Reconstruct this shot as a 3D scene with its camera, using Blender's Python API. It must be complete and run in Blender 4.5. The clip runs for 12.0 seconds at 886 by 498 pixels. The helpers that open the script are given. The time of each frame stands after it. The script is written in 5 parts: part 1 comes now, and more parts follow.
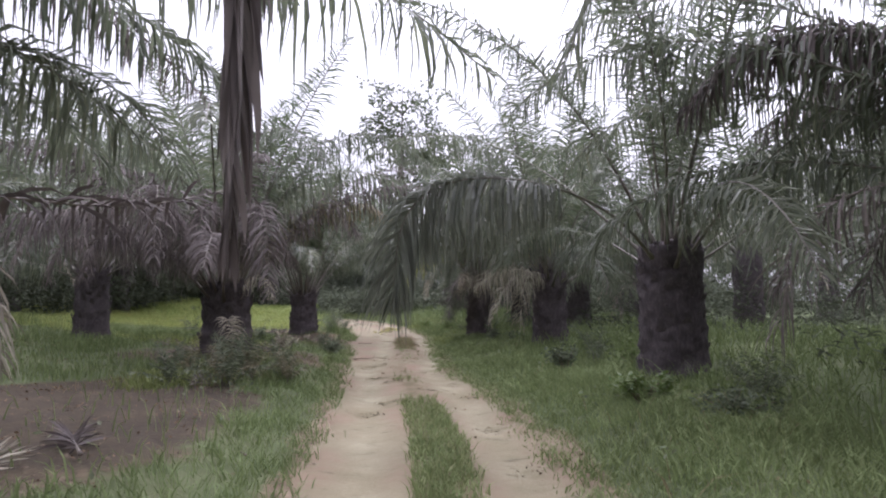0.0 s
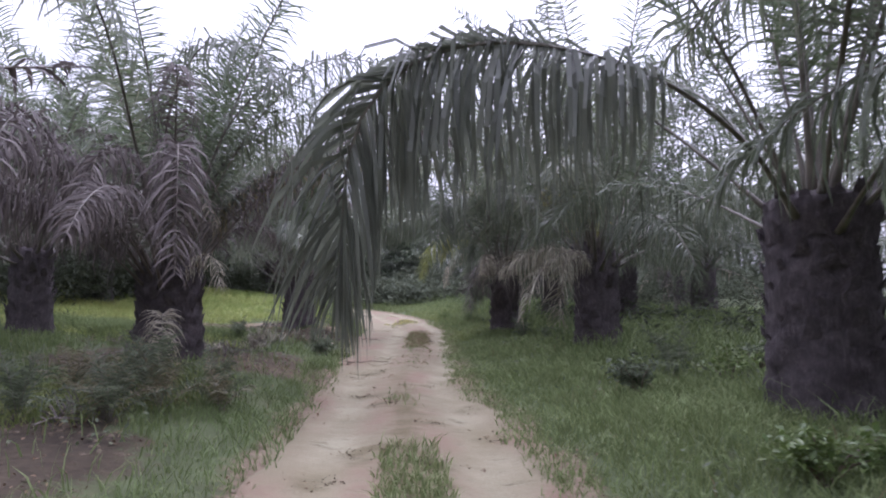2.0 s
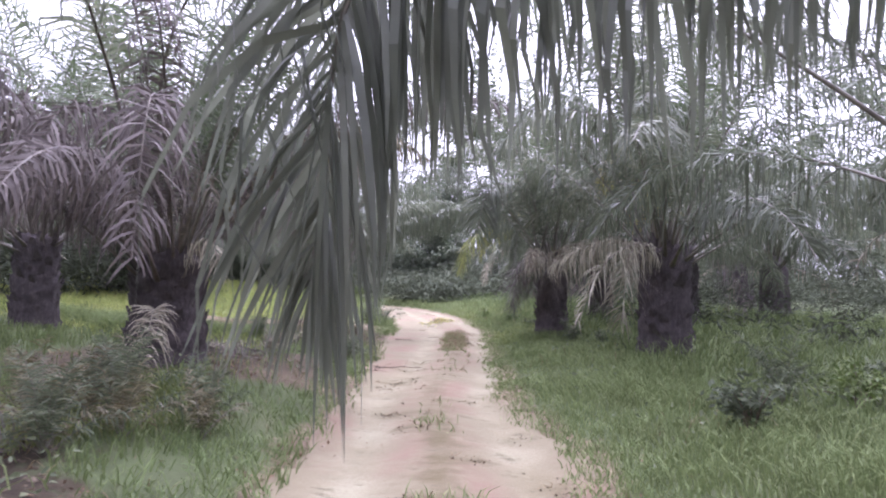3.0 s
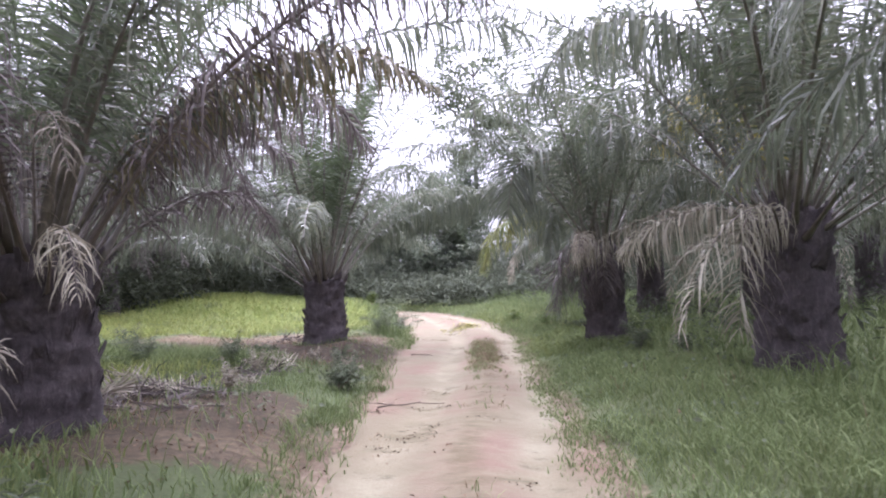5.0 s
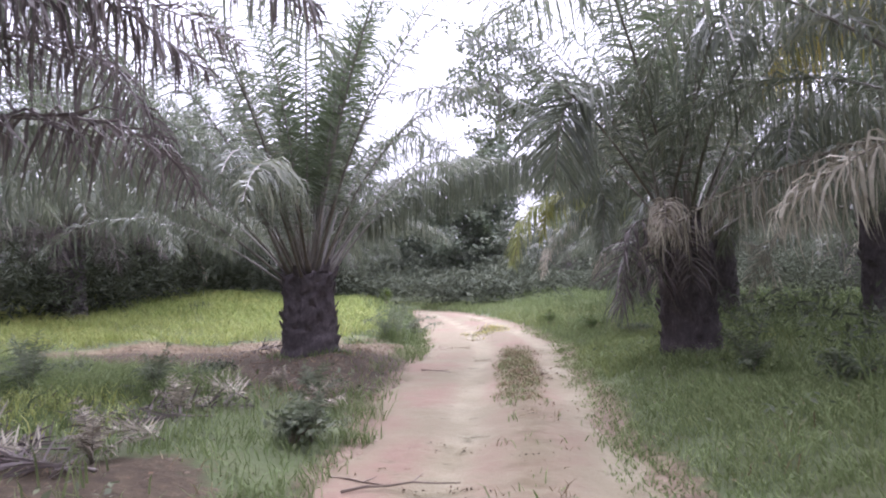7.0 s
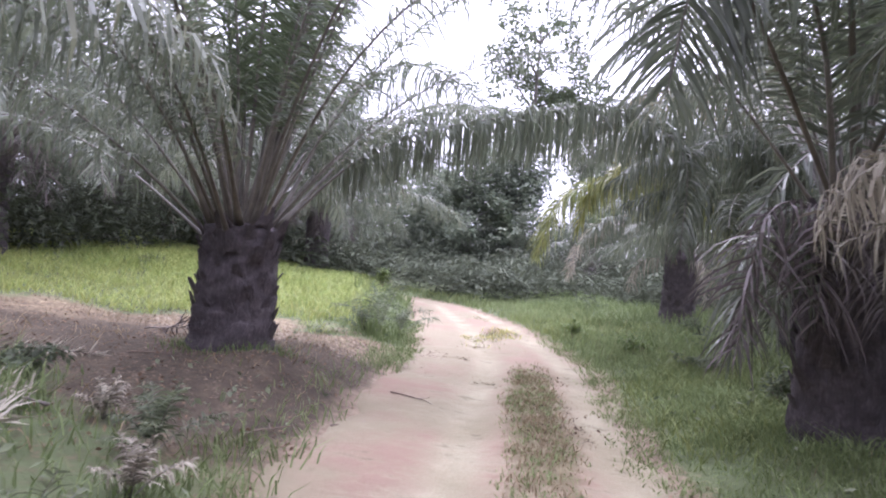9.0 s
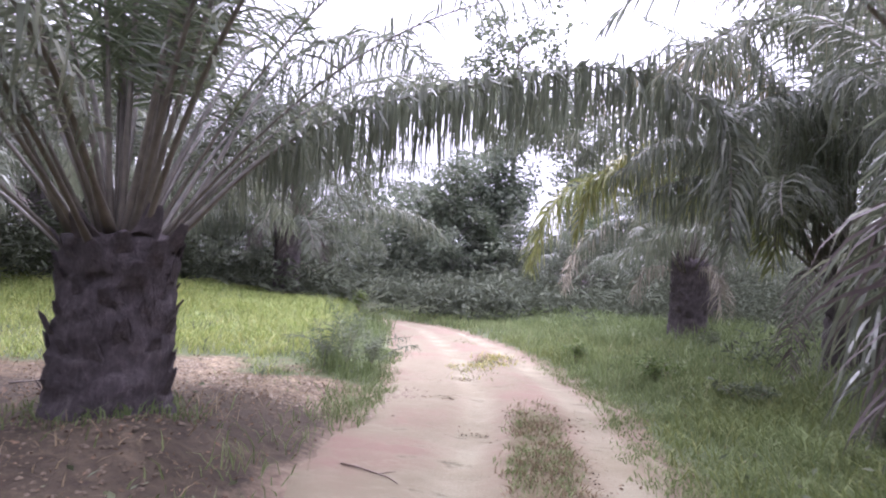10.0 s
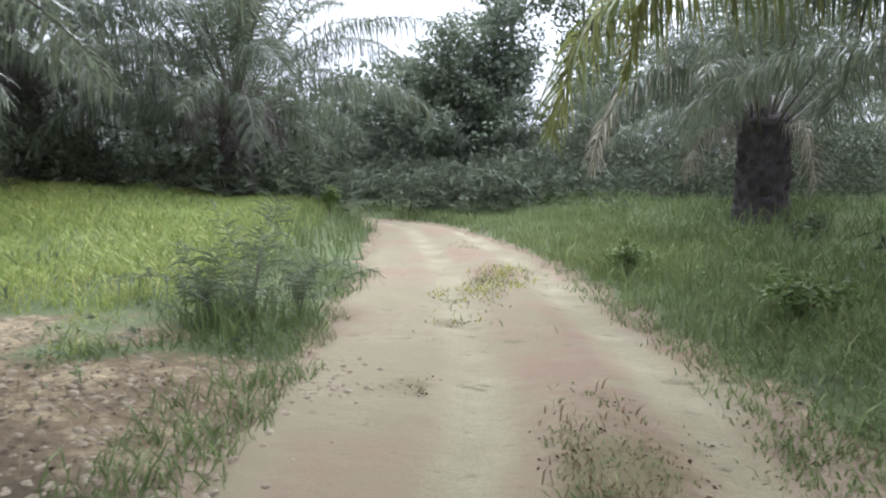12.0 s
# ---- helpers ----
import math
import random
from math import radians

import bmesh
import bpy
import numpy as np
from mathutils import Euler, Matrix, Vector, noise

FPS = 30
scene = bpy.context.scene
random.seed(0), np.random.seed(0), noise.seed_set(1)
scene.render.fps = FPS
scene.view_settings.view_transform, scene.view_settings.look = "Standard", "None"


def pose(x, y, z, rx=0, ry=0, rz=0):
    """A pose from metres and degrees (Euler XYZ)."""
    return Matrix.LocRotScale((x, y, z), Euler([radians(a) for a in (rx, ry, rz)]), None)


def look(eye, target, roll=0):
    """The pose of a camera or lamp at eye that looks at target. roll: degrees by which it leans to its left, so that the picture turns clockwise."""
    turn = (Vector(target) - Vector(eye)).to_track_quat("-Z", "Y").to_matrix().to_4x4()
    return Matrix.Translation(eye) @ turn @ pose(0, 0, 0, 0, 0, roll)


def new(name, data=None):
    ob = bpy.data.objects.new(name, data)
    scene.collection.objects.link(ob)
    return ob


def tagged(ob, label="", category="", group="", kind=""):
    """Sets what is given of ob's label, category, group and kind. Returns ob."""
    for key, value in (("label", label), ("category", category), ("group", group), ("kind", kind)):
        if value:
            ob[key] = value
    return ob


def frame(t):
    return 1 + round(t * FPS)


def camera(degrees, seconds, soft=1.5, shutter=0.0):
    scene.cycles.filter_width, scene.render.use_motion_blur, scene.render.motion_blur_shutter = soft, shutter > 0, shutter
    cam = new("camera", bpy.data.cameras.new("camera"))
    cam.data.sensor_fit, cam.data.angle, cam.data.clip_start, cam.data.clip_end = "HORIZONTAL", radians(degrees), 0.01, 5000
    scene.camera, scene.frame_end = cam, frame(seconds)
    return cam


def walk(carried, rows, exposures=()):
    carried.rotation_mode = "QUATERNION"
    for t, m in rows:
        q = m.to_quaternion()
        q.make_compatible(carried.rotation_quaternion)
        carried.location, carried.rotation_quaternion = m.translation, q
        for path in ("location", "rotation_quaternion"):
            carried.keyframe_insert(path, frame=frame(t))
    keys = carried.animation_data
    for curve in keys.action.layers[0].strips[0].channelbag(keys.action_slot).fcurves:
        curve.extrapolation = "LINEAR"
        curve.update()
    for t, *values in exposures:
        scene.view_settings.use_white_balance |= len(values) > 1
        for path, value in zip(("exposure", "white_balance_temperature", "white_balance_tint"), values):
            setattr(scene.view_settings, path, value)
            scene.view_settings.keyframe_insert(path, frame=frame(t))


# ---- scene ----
cam = camera(70.0, 12.0, soft=2.0, shutter=0.2)
PATH = [
    (0, (0.0, 0.0, 1.514), (-0.136, 1.988, 1.688), -0.2),
    (0.5, (-0.004, 0.844, 1.461), (-0.144, 2.832, 1.625), 0.1),
    (1, (-0.003, 1.788, 1.492), (-0.158, 3.771, 1.699), 0.8),
    (1.5, (-0.013, 2.809, 1.495), (-0.192, 4.793, 1.665), 1.5),
    (2, (-0.08, 3.804, 1.508), (-0.295, 5.787, 1.649), -0.1),
    (2.5, (-0.192, 4.702, 1.494), (-0.515, 6.673, 1.589), -2.5),
    (3, (-0.37, 5.544, 1.503), (-0.701, 7.512, 1.635), 0.8),
    (3.2, (-0.437, 5.885, 1.544), (-0.743, 7.857, 1.68), 1.9),
    (4.8, (-0.948, 8.689, 1.534), (-1.285, 10.656, 1.656), -1.8),
    (5, (-1.021, 9.056, 1.514), (-1.409, 11.013, 1.652), -2.2),
    (5.5, (-1.201, 9.986, 1.527), (-1.626, 11.937, 1.644), -0.1),
    (6, (-1.324, 10.965, 1.451), (-1.761, 12.913, 1.57), -5.9),
    (6.5, (-1.518, 11.883, 1.531), (-1.95, 13.831, 1.657), -0.9),
    (7, (-1.685, 12.739, 1.487), (-2.147, 14.68, 1.62), -2.4),
    (7.2, (-1.754, 13.091, 1.494), (-2.22, 15.032, 1.623), -1.4),
    (8.8, (-2.364, 16.254, 1.459), (-2.915, 18.174, 1.566), 2.8),
    (9, (-2.451, 16.692, 1.486), (-2.957, 18.624, 1.582), 5.1),
    (9.5, (-2.654, 17.909, 1.473), (-3.147, 19.841, 1.636), 1.9),
    (10, (-2.845, 18.986, 1.483), (-3.312, 20.924, 1.646), 2.6),
    (10.5, (-2.992, 20.135, 1.511), (-3.419, 22.083, 1.664), 0.6),
    (11, (-3.166, 21.358, 1.533), (-3.585, 23.307, 1.698), -0.6),
    (11.2, (-3.248, 21.809, 1.496), (-3.71, 23.747, 1.671), -0.3),
    (11.5, (-3.379, 22.519, 1.446), (-3.926, 24.435, 1.622), 0.6),
    (11.6, (-3.423, 22.784, 1.458), (-3.954, 24.711, 1.511), 0.3),
    (11.7, (-3.467, 23.049, 1.471), (-4.005, 24.975, 1.443), -0.0),
    (11.8, (-3.512, 23.313, 1.483), (-4.028, 25.241, 1.354), -0.4),
    (11.9, (-3.556, 23.578, 1.496), (-4.045, 25.512, 1.353), -0.7),
    (12, (-3.6, 23.843, 1.508), (-4.073, 25.778, 1.328), -1.0),
]
walk(cam, [(t, look(eye, target, roll)) for t, eye, target, roll in PATH],
     exposures=[(0, 0.73, 5850, 21), (0.5, 0.63, 5750, 24), (1.0, 0.38, 5600, 25), (1.5, 0.5, 5550, 25), (2.0, 0.73, 5500, 26), (2.5, 1.12, 5500, 27), (3.0, 1.52, 5550, 30), (5.0, 1.58, 5620, 28), (7.0, 1.40, 5640, 28), (9.0, 1.58, 5550, 29), (9.5, 1.58, 5500, 32), (10.5, 1.43, 5750, 32), (11.0, 1.33, 5780, 24), (11.5, 1.13, 5830, 14), (12, 1.03, 5650, 8)])

# ---------------------------------------------------------------- light
# Overcast tropical noon: a pale, even sky and a very wide weak sun behind cloud.
world = bpy.data.worlds.new("overcast_sky")
scene.world = world
world.use_nodes = True
wn, wl = world.node_tree.nodes, world.node_tree.links
sky = wn.new("ShaderNodeTexSky")
sky.sky_type = 'NISHITA'
sky.sun_disc = False
sky.sun_elevation = radians(58)
sky.sun_rotation = radians(20)
sky.air_density, sky.dust_density, sky.ozone_density = 1.0, 6.0, 1.0
veil = wn.new("ShaderNodeHueSaturation")
veil.inputs["Saturation"].default_value = 0.12
wl.new(sky.outputs["Color"], veil.inputs["Color"])
cloud = wn.new("ShaderNodeMixRGB")
cloud.inputs["Fac"].default_value = 0.55
cloud.inputs["Color2"].default_value = (12.0, 11.6, 12.1, 1)
wl.new(veil.outputs["Color"], cloud.inputs["Color1"])
# an overcast sky is about three times as bright overhead as at the horizon
aim = wn.new("ShaderNodeTexCoord")
axes = wn.new("ShaderNodeSeparateXYZ")
wl.new(aim.outputs["Generated"], axes.inputs[0])
lift = wn.new("ShaderNodeMath")
lift.operation = 'MULTIPLY_ADD'
lift.inputs[1].default_value, lift.inputs[2].default_value = 1.25, 0.42
up_only = wn.new("ShaderNodeMath")
up_only.operation = 'MAXIMUM'
up_only.inputs[1].default_value = 0.0
wl.new(axes.outputs["Z"], up_only.inputs[0])
wl.new(up_only.outputs[0], lift.inputs[0])
dome = wn.new("ShaderNodeMixRGB")
dome.blend_type = 'MULTIPLY'
dome.inputs["Fac"].default_value = 1.0
wl.new(cloud.outputs["Color"], dome.inputs["Color1"])
wl.new(lift.outputs[0], dome.inputs["Color2"])
wl.new(dome.outputs["Color"], wn["Background"].inputs["Color"])
wn["Background"].inputs["Strength"].default_value = 0.13
sun_data = bpy.data.lights.new("sun", 'SUN')
sun_data.energy = 1.2
sun_data.angle = radians(25)
sun_data.color = (1.0, 0.97, 0.92)
sun = new("sun", sun_data)
sun.matrix_basis = pose(0, 0, 60, 32, 0, -160)


# ---------------------------------------------------------------- materials
def material(name):
    m = bpy.data.materials.new(name)
    m.use_nodes = True
    nt = m.node_tree
    return m, nt.nodes, nt.links, nt.nodes["Principled BSDF"]


def ramp(nodes, stops):
    r = nodes.new("ShaderNodeValToRGB")
    while len(r.color_ramp.elements) < len(stops):
        r.color_ramp.elements.new(0.5)
    for e, (p, c) in zip(r.color_ramp.elements, stops):
        e.position, e.color = p, (*c, 1)
    return r


def noise_node(nodes, links, scale, detail=4.0, rough=0.6, coord="Object", stretch=None):
    tc = nodes.new("ShaderNodeTexCoord")
    n = nodes.new("ShaderNodeTexNoise")
    n.inputs["Scale"].default_value, n.inputs["Detail"].default_value, n.inputs["Roughness"].default_value = scale, detail, rough
    if stretch:
        mp = nodes.new("ShaderNodeMapping")
        mp.inputs["Scale"].default_value, mp.inputs["Rotation"].default_value = stretch, (0, 0, radians(-11))
        links.new(tc.outputs[coord], mp.inputs["Vector"])
        links.new(mp.outputs["Vector"], n.inputs["Vector"])
    else:
        links.new(tc.outputs[coord], n.inputs["Vector"])
    return n


def bump(nodes, links, b, height, strength, distance):
    k = nodes.new("ShaderNodeBump")
    k.inputs["Strength"].default_value, k.inputs["Distance"].default_value = strength, distance
    links.new(height, k.inputs["Height"])
    links.new(k.outputs["Normal"], b.inputs["Normal"])


def leaf_material(name, stops, island=True, lucent=0.3, rough=0.42, spec=0.45):
    """Foliage: each blade takes its own tone, light also passes through it."""
    m, nodes, links, b = material(name)
    geo = nodes.new("ShaderNodeNewGeometry")
    info = nodes.new("ShaderNodeObjectInfo")
    mixv = nodes.new("ShaderNodeMath")
    mixv.operation = 'MULTIPLY_ADD'
    mixv.inputs[1].default_value = 0.55
    half = nodes.new("ShaderNodeMath")
    half.operation = 'MULTIPLY'
    half.inputs[1].default_value = 0.45
    links.new(info.outputs["Random"], half.inputs[0])
    links.new(geo.outputs["Random Per Island"], mixv.inputs[0])
    links.new(half.outputs[0], mixv.inputs[2])
    r = ramp(nodes, stops)
    links.new((mixv if island else half).outputs[0], r.inputs["Fac"])
    n = noise_node(nodes, links, 3.0, 3.0)
    mul = nodes.new("ShaderNodeMixRGB")
    mul.blend_type = 'MULTIPLY'
    mul.inputs["Fac"].default_value = 0.5
    links.new(r.outputs["Color"], mul.inputs["Color1"])
    shade = ramp(nodes, [(0.3, (0.55, 0.5, 0.42)), (0.65, (1.2, 1.2, 1.15))])
    links.new(n.outputs["Fac"], shade.inputs["Fac"])
    links.new(shade.outputs["Color"], mul.inputs["Color2"])
    links.new(mul.outputs["Color"], b.inputs["Base Color"])
    b.inputs["Roughness"].default_value = rough
    b.inputs["Specular IOR Level"].default_value = spec
    tr = nodes.new("ShaderNodeBsdfTranslucent")
    links.new(mul.outputs["Color"], tr.inputs["Color"])
    mx = nodes.new("ShaderNodeMixShader")
    mx.inputs["Fac"].default_value = lucent
    links.new(b.outputs["BSDF"], mx.inputs[1])
    links.new(tr.outputs["BSDF"], mx.inputs[2])
    links.new(mx.outputs["Shader"], nodes["Material Output"].inputs["Surface"])
    return m


GREEN = leaf_material("palm_leaflet_green", [(0.0, (0.0868, 0.1, 0.0719)), (0.5, (0.133, 0.153, 0.105)), (0.85, (0.182, 0.201, 0.137)), (1.0, (0.249, 0.253, 0.172))], lucent=0.45, rough=0.34, spec=0.5)
# GREEN made greyer and paler: windscreen haze is put into the leaf colour
HAZED = leaf_material("palm_leaflet_hazed", [(0.0, (0.103, 0.112, 0.0908)), (0.5, (0.155, 0.168, 0.131)), (1.0, (0.252, 0.258, 0.209))], lucent=0.45, rough=0.36, spec=0.5)
YOUNG = leaf_material("palm_leaflet_young", [(0.0, (0.0908, 0.12, 0.0656)), (0.6, (0.132, 0.168, 0.0907)), (1.0, (0.194, 0.218, 0.121))], lucent=0.36, rough=0.36, spec=0.5)
YELLOW = leaf_material("palm_leaflet_yellowing", [(0.0, (0.161, 0.196, 0.0575)), (0.5, (0.276, 0.276, 0.0805)), (1.0, (0.437, 0.345, 0.092))])
YELLOW_BROWN = leaf_material("palm_leaflet_browning", [(0.0, (0.1, 0.1, 0.055)), (0.5, (0.16, 0.145, 0.08)), (1.0, (0.26, 0.22, 0.13))])
DEAD = leaf_material("palm_leaflet_dead", [(0.0, (0.12, 0.103, 0.082)), (0.45, (0.27, 0.243, 0.195)), (1.0, (0.58, 0.54, 0.44))], lucent=0.15, rough=0.7, spec=0.2)
YELLOW_GREEN = leaf_material("palm_leaflet_yellow_green", [(0.0, (0.102, 0.138, 0.051)), (0.5, (0.194, 0.224, 0.0816)), (1.0, (0.347, 0.347, 0.133))])
PALE_DEAD = leaf_material("palm_leaflet_bleached", [(0.0, (0.145, 0.13, 0.0944)), (0.45, (0.26, 0.242, 0.191)), (1.0, (0.477, 0.448, 0.361))], lucent=0.2, rough=0.65, spec=0.25)
DRY = leaf_material("palm_leaflet_dry_brown", [(0.0, (0.0816, 0.0675, 0.0675)), (0.5, (0.142, 0.12, 0.116)), (1.0, (0.24, 0.207, 0.197))], lucent=0.15, rough=0.65, spec=0.25)
GRASS = leaf_material("verge_grass", [(0.0, (0.115, 0.157, 0.0635)), (0.5, (0.171, 0.218, 0.0936)), (0.85, (0.221, 0.271, 0.12)), (1.0, (0.322, 0.314, 0.179))], rough=0.7, spec=0.2)
VERGE_LIGHT = leaf_material("light_verge_grass", [(0.0, (0.13, 0.165, 0.055)), (0.5, (0.2, 0.24, 0.085)), (1.0, (0.32, 0.33, 0.14))], rough=0.65, spec=0.2)
FIELD = leaf_material("field_grass", [(0.0, (0.16, 0.22, 0.06)), (0.5, (0.27, 0.34, 0.1)), (1.0, (0.42, 0.43, 0.15))], rough=0.55, spec=0.3)
TUSSOCK = leaf_material("tussock_grass", [(0.0, (0.26, 0.29, 0.08)), (0.5, (0.38, 0.38, 0.12)), (1.0, (0.52, 0.47, 0.2))], rough=0.6, spec=0.25)
STRAW = leaf_material("dry_grass", [(0.0, (0.14, 0.11, 0.07)), (0.5, (0.24, 0.19, 0.12)), (1.0, (0.36, 0.3, 0.2))], rough=0.75, spec=0.15)
SHRUB = leaf_material("shrub_leaf", [(0.0, (0.0794, 0.0958, 0.061)), (0.5, (0.119, 0.144, 0.0887)), (1.0, (0.193, 0.217, 0.13))], lucent=0.36, rough=0.6, spec=0.3)
# darker than SHRUB: the shade below the palms is put into this colour
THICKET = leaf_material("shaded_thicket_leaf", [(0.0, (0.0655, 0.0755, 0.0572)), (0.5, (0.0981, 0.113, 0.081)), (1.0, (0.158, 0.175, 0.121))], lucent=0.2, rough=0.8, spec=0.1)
LIGHT_SHRUB = leaf_material("light_shrub_leaf", [(0.0, (0.08, 0.13, 0.035)), (1.0, (0.2, 0.26, 0.07))], rough=0.45)
TREE_LEAF = leaf_material("tree_leaf", [(0.0, (0.1, 0.122, 0.0897)), (0.6, (0.165, 0.195, 0.139)), (1.0, (0.259, 0.295, 0.203))], lucent=0.34, rough=0.55, spec=0.3)
LITTER = leaf_material("leaf_litter", [(0.0, (0.078, 0.0546, 0.039)), (0.5, (0.169, 0.117, 0.078)), (1.0, (0.338, 0.247, 0.169))], lucent=0.05, rough=0.8, spec=0.15)

SCRAPS = leaf_material("crumbled_leaf_scraps", [(0.0, (0.05, 0.034, 0.024)), (0.5, (0.1, 0.07, 0.047)), (1.0, (0.17, 0.125, 0.085))], lucent=0.02, rough=0.9, spec=0.1)


def rachis_material(name, a, c):
    m, nodes, links, b = material(name)
    n = noise_node(nodes, links, 6.0, 5.0)
    r = ramp(nodes, [(0.3, a), (0.7, c)])
    links.new(n.outputs["Fac"], r.inputs["Fac"])
    links.new(r.outputs["Color"], b.inputs["Base Color"])
    b.inputs["Roughness"].default_value = 0.5
    bump(nodes, links, b, n.outputs["Fac"], 0.3, 0.01)
    return m


def trunk_material():
    m, nodes, links, b = material("palm_trunk_fibre")
    coarse = noise_node(nodes, links, 7.0, 6.0, 0.7)
    fibre = noise_node(nodes, links, 26.0, 6.0, 0.75, stretch=(1, 1, 0.22))
    tone = ramp(nodes, [(0.3, (0.0406, 0.0343, 0.0382)), (0.52, (0.0975, 0.0827, 0.0858)), (0.72, (0.195, 0.168, 0.164))])
    add = nodes.new("ShaderNodeMath")
    add.operation = 'MULTIPLY_ADD'
    add.inputs[1].default_value = 0.5
    half = nodes.new("ShaderNodeMath")
    half.operation = 'MULTIPLY'
    half.inputs[1].default_value = 0.5
    links.new(coarse.outputs["Fac"], half.inputs[0])
    links.new(fibre.outputs["Fac"], add.inputs[0])
    links.new(half.outputs[0], add.inputs[2])
    links.new(add.outputs[0], tone.inputs["Fac"])
    links.new(tone.outputs["Color"], b.inputs["Base Color"])
    b.inputs["Roughness"].default_value = 0.9
    b.inputs["Specular IOR Level"].default_value = 0.15
    bump(nodes, links, b, add.outputs[0], 1.0, 0.08)
    return m


STALK = rachis_material("green_petiole", (0.075, 0.066, 0.052), (0.17, 0.15, 0.118))
DEAD_STALK = rachis_material("dry_petiole", (0.07, 0.055, 0.045), (0.17, 0.14, 0.115))
TRUNK = trunk_material()
STUB = TRUNK
BARK = rachis_material("pale_bark", (0.22, 0.21, 0.19), (0.45, 0.43, 0.4))
DARK_BARK = rachis_material("dark_bark", (0.06, 0.05, 0.042), (0.14, 0.12, 0.1))
TWIG = rachis_material("dry_twig", (0.08, 0.055, 0.04), (0.2, 0.15, 0.11))


def ground_material():
    m, nodes, links, b = material("plantation_soil")
    big = noise_node(nodes, links, 0.55, 5.0, 0.65)
    fine = noise_node(nodes, links, 9.0, 6.0, 0.7)
    litter = ramp(nodes, [(0.3, (0.0638, 0.068, 0.0382)), (0.5, (0.0892, 0.111, 0.051)), (0.7, (0.136, 0.14, 0.0765))])
    links.new(big.outputs["Fac"], litter.inputs["Fac"])
    soil = ramp(nodes, [(0.36, (0.0638, 0.0471, 0.03)), (0.5, (0.136, 0.103, 0.0648)), (0.66, (0.357, 0.289, 0.183))])
    patch = noise_node(nodes, links, 1.1, 6.0, 0.7)
    both = nodes.new("ShaderNodeMath")
    both.operation = 'MULTIPLY_ADD'
    both.inputs[1].default_value = 0.5
    low = nodes.new("ShaderNodeMath")
    low.operation = 'MULTIPLY'
    low.inputs[1].default_value = 0.5
    links.new(patch.outputs["Fac"], low.inputs[0])
    links.new(fine.outputs["Fac"], both.inputs[0])
    links.new(low.outputs[0], both.inputs[2])
    links.new(both.outputs[0], soil.inputs["Fac"])
    bare = nodes.new("ShaderNodeAttribute")
    bare.attribute_name = "bare"
    edge = nodes.new("ShaderNodeMath")
    edge.operation = 'ADD'
    off = nodes.new("ShaderNodeMath")
    off.operation = 'MULTIPLY_ADD'
    off.inputs[1].default_value, off.inputs[2].default_value = 1.2, -0.6
    links.new(fine.outputs["Fac"], off.inputs[0])
    links.new(bare.outputs["Fac"], edge.inputs[0])
    links.new(off.outputs[0], edge.inputs[1])
    sharp = ramp(nodes, [(0.35, (0, 0, 0)), (0.65, (1, 1, 1))])
    links.new(edge.outputs[0], sharp.inputs["Fac"])
    # dark humus and litter, with the palms' shade painted into the same tone
    humus_and_shade = nodes.new("ShaderNodeAttribute")
    humus_and_shade.attribute_name = "humus_and_shade"
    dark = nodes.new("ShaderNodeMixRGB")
    humus_shade_tone = ramp(nodes, [(0.35, (0.027, 0.0218, 0.0159)), (0.55, (0.0655, 0.0507, 0.0349)), (0.7, (0.131, 0.101, 0.0662))])
    links.new(both.outputs[0], humus_shade_tone.inputs["Fac"])
    links.new(humus_and_shade.outputs["Fac"], dark.inputs["Fac"])
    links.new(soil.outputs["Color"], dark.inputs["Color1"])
    links.new(humus_shade_tone.outputs["Color"], dark.inputs["Color2"])
    mx = nodes.new("ShaderNodeMixRGB")
    links.new(sharp.outputs["Color"], mx.inputs["Fac"])
    links.new(litter.outputs["Color"], mx.inputs["Color1"])
    links.new(dark.outputs["Color"], mx.inputs["Color2"])
    sandy = nodes.new("ShaderNodeAttribute")
    sandy.attribute_name = "sandy"
    ragged = nodes.new("ShaderNodeMath")
    ragged.operation = 'MULTIPLY_ADD'
    ragged.inputs[1].default_value = 1.4
    shift = nodes.new("ShaderNodeMath")
    shift.operation = 'MULTIPLY_ADD'
    shift.inputs[1].default_value, shift.inputs[2].default_value = 1.6, -1.0
    links.new(both.outputs[0], shift.inputs[0])
    links.new(sandy.outputs["Fac"], ragged.inputs[0])
    links.new(shift.outputs[0], ragged.inputs[2])
    drift = ramp(nodes, [(0.2, (0, 0, 0)), (0.75, (1, 1, 1))])
    links.new(ragged.outputs[0], drift.inputs["Fac"])
    spill = nodes.new("ShaderNodeMixRGB")
    grain = ramp(nodes, [(0.35, (0.13, 0.095, 0.065)), (0.6, (0.24, 0.19, 0.135))])
    links.new(both.outputs[0], grain.inputs["Fac"])
    links.new(drift.outputs["Color"], spill.inputs["Fac"])
    links.new(mx.outputs["Color"], spill.inputs["Color1"])
    links.new(grain.outputs["Color"], spill.inputs["Color2"])
    links.new(spill.outputs["Color"], b.inputs["Base Color"])
    b.inputs["Roughness"].default_value = 0.95
    b.inputs["Specular IOR Level"].default_value = 0.15
    bump(nodes, links, b, fine.outputs["Fac"], 0.8, 0.05)
    return m


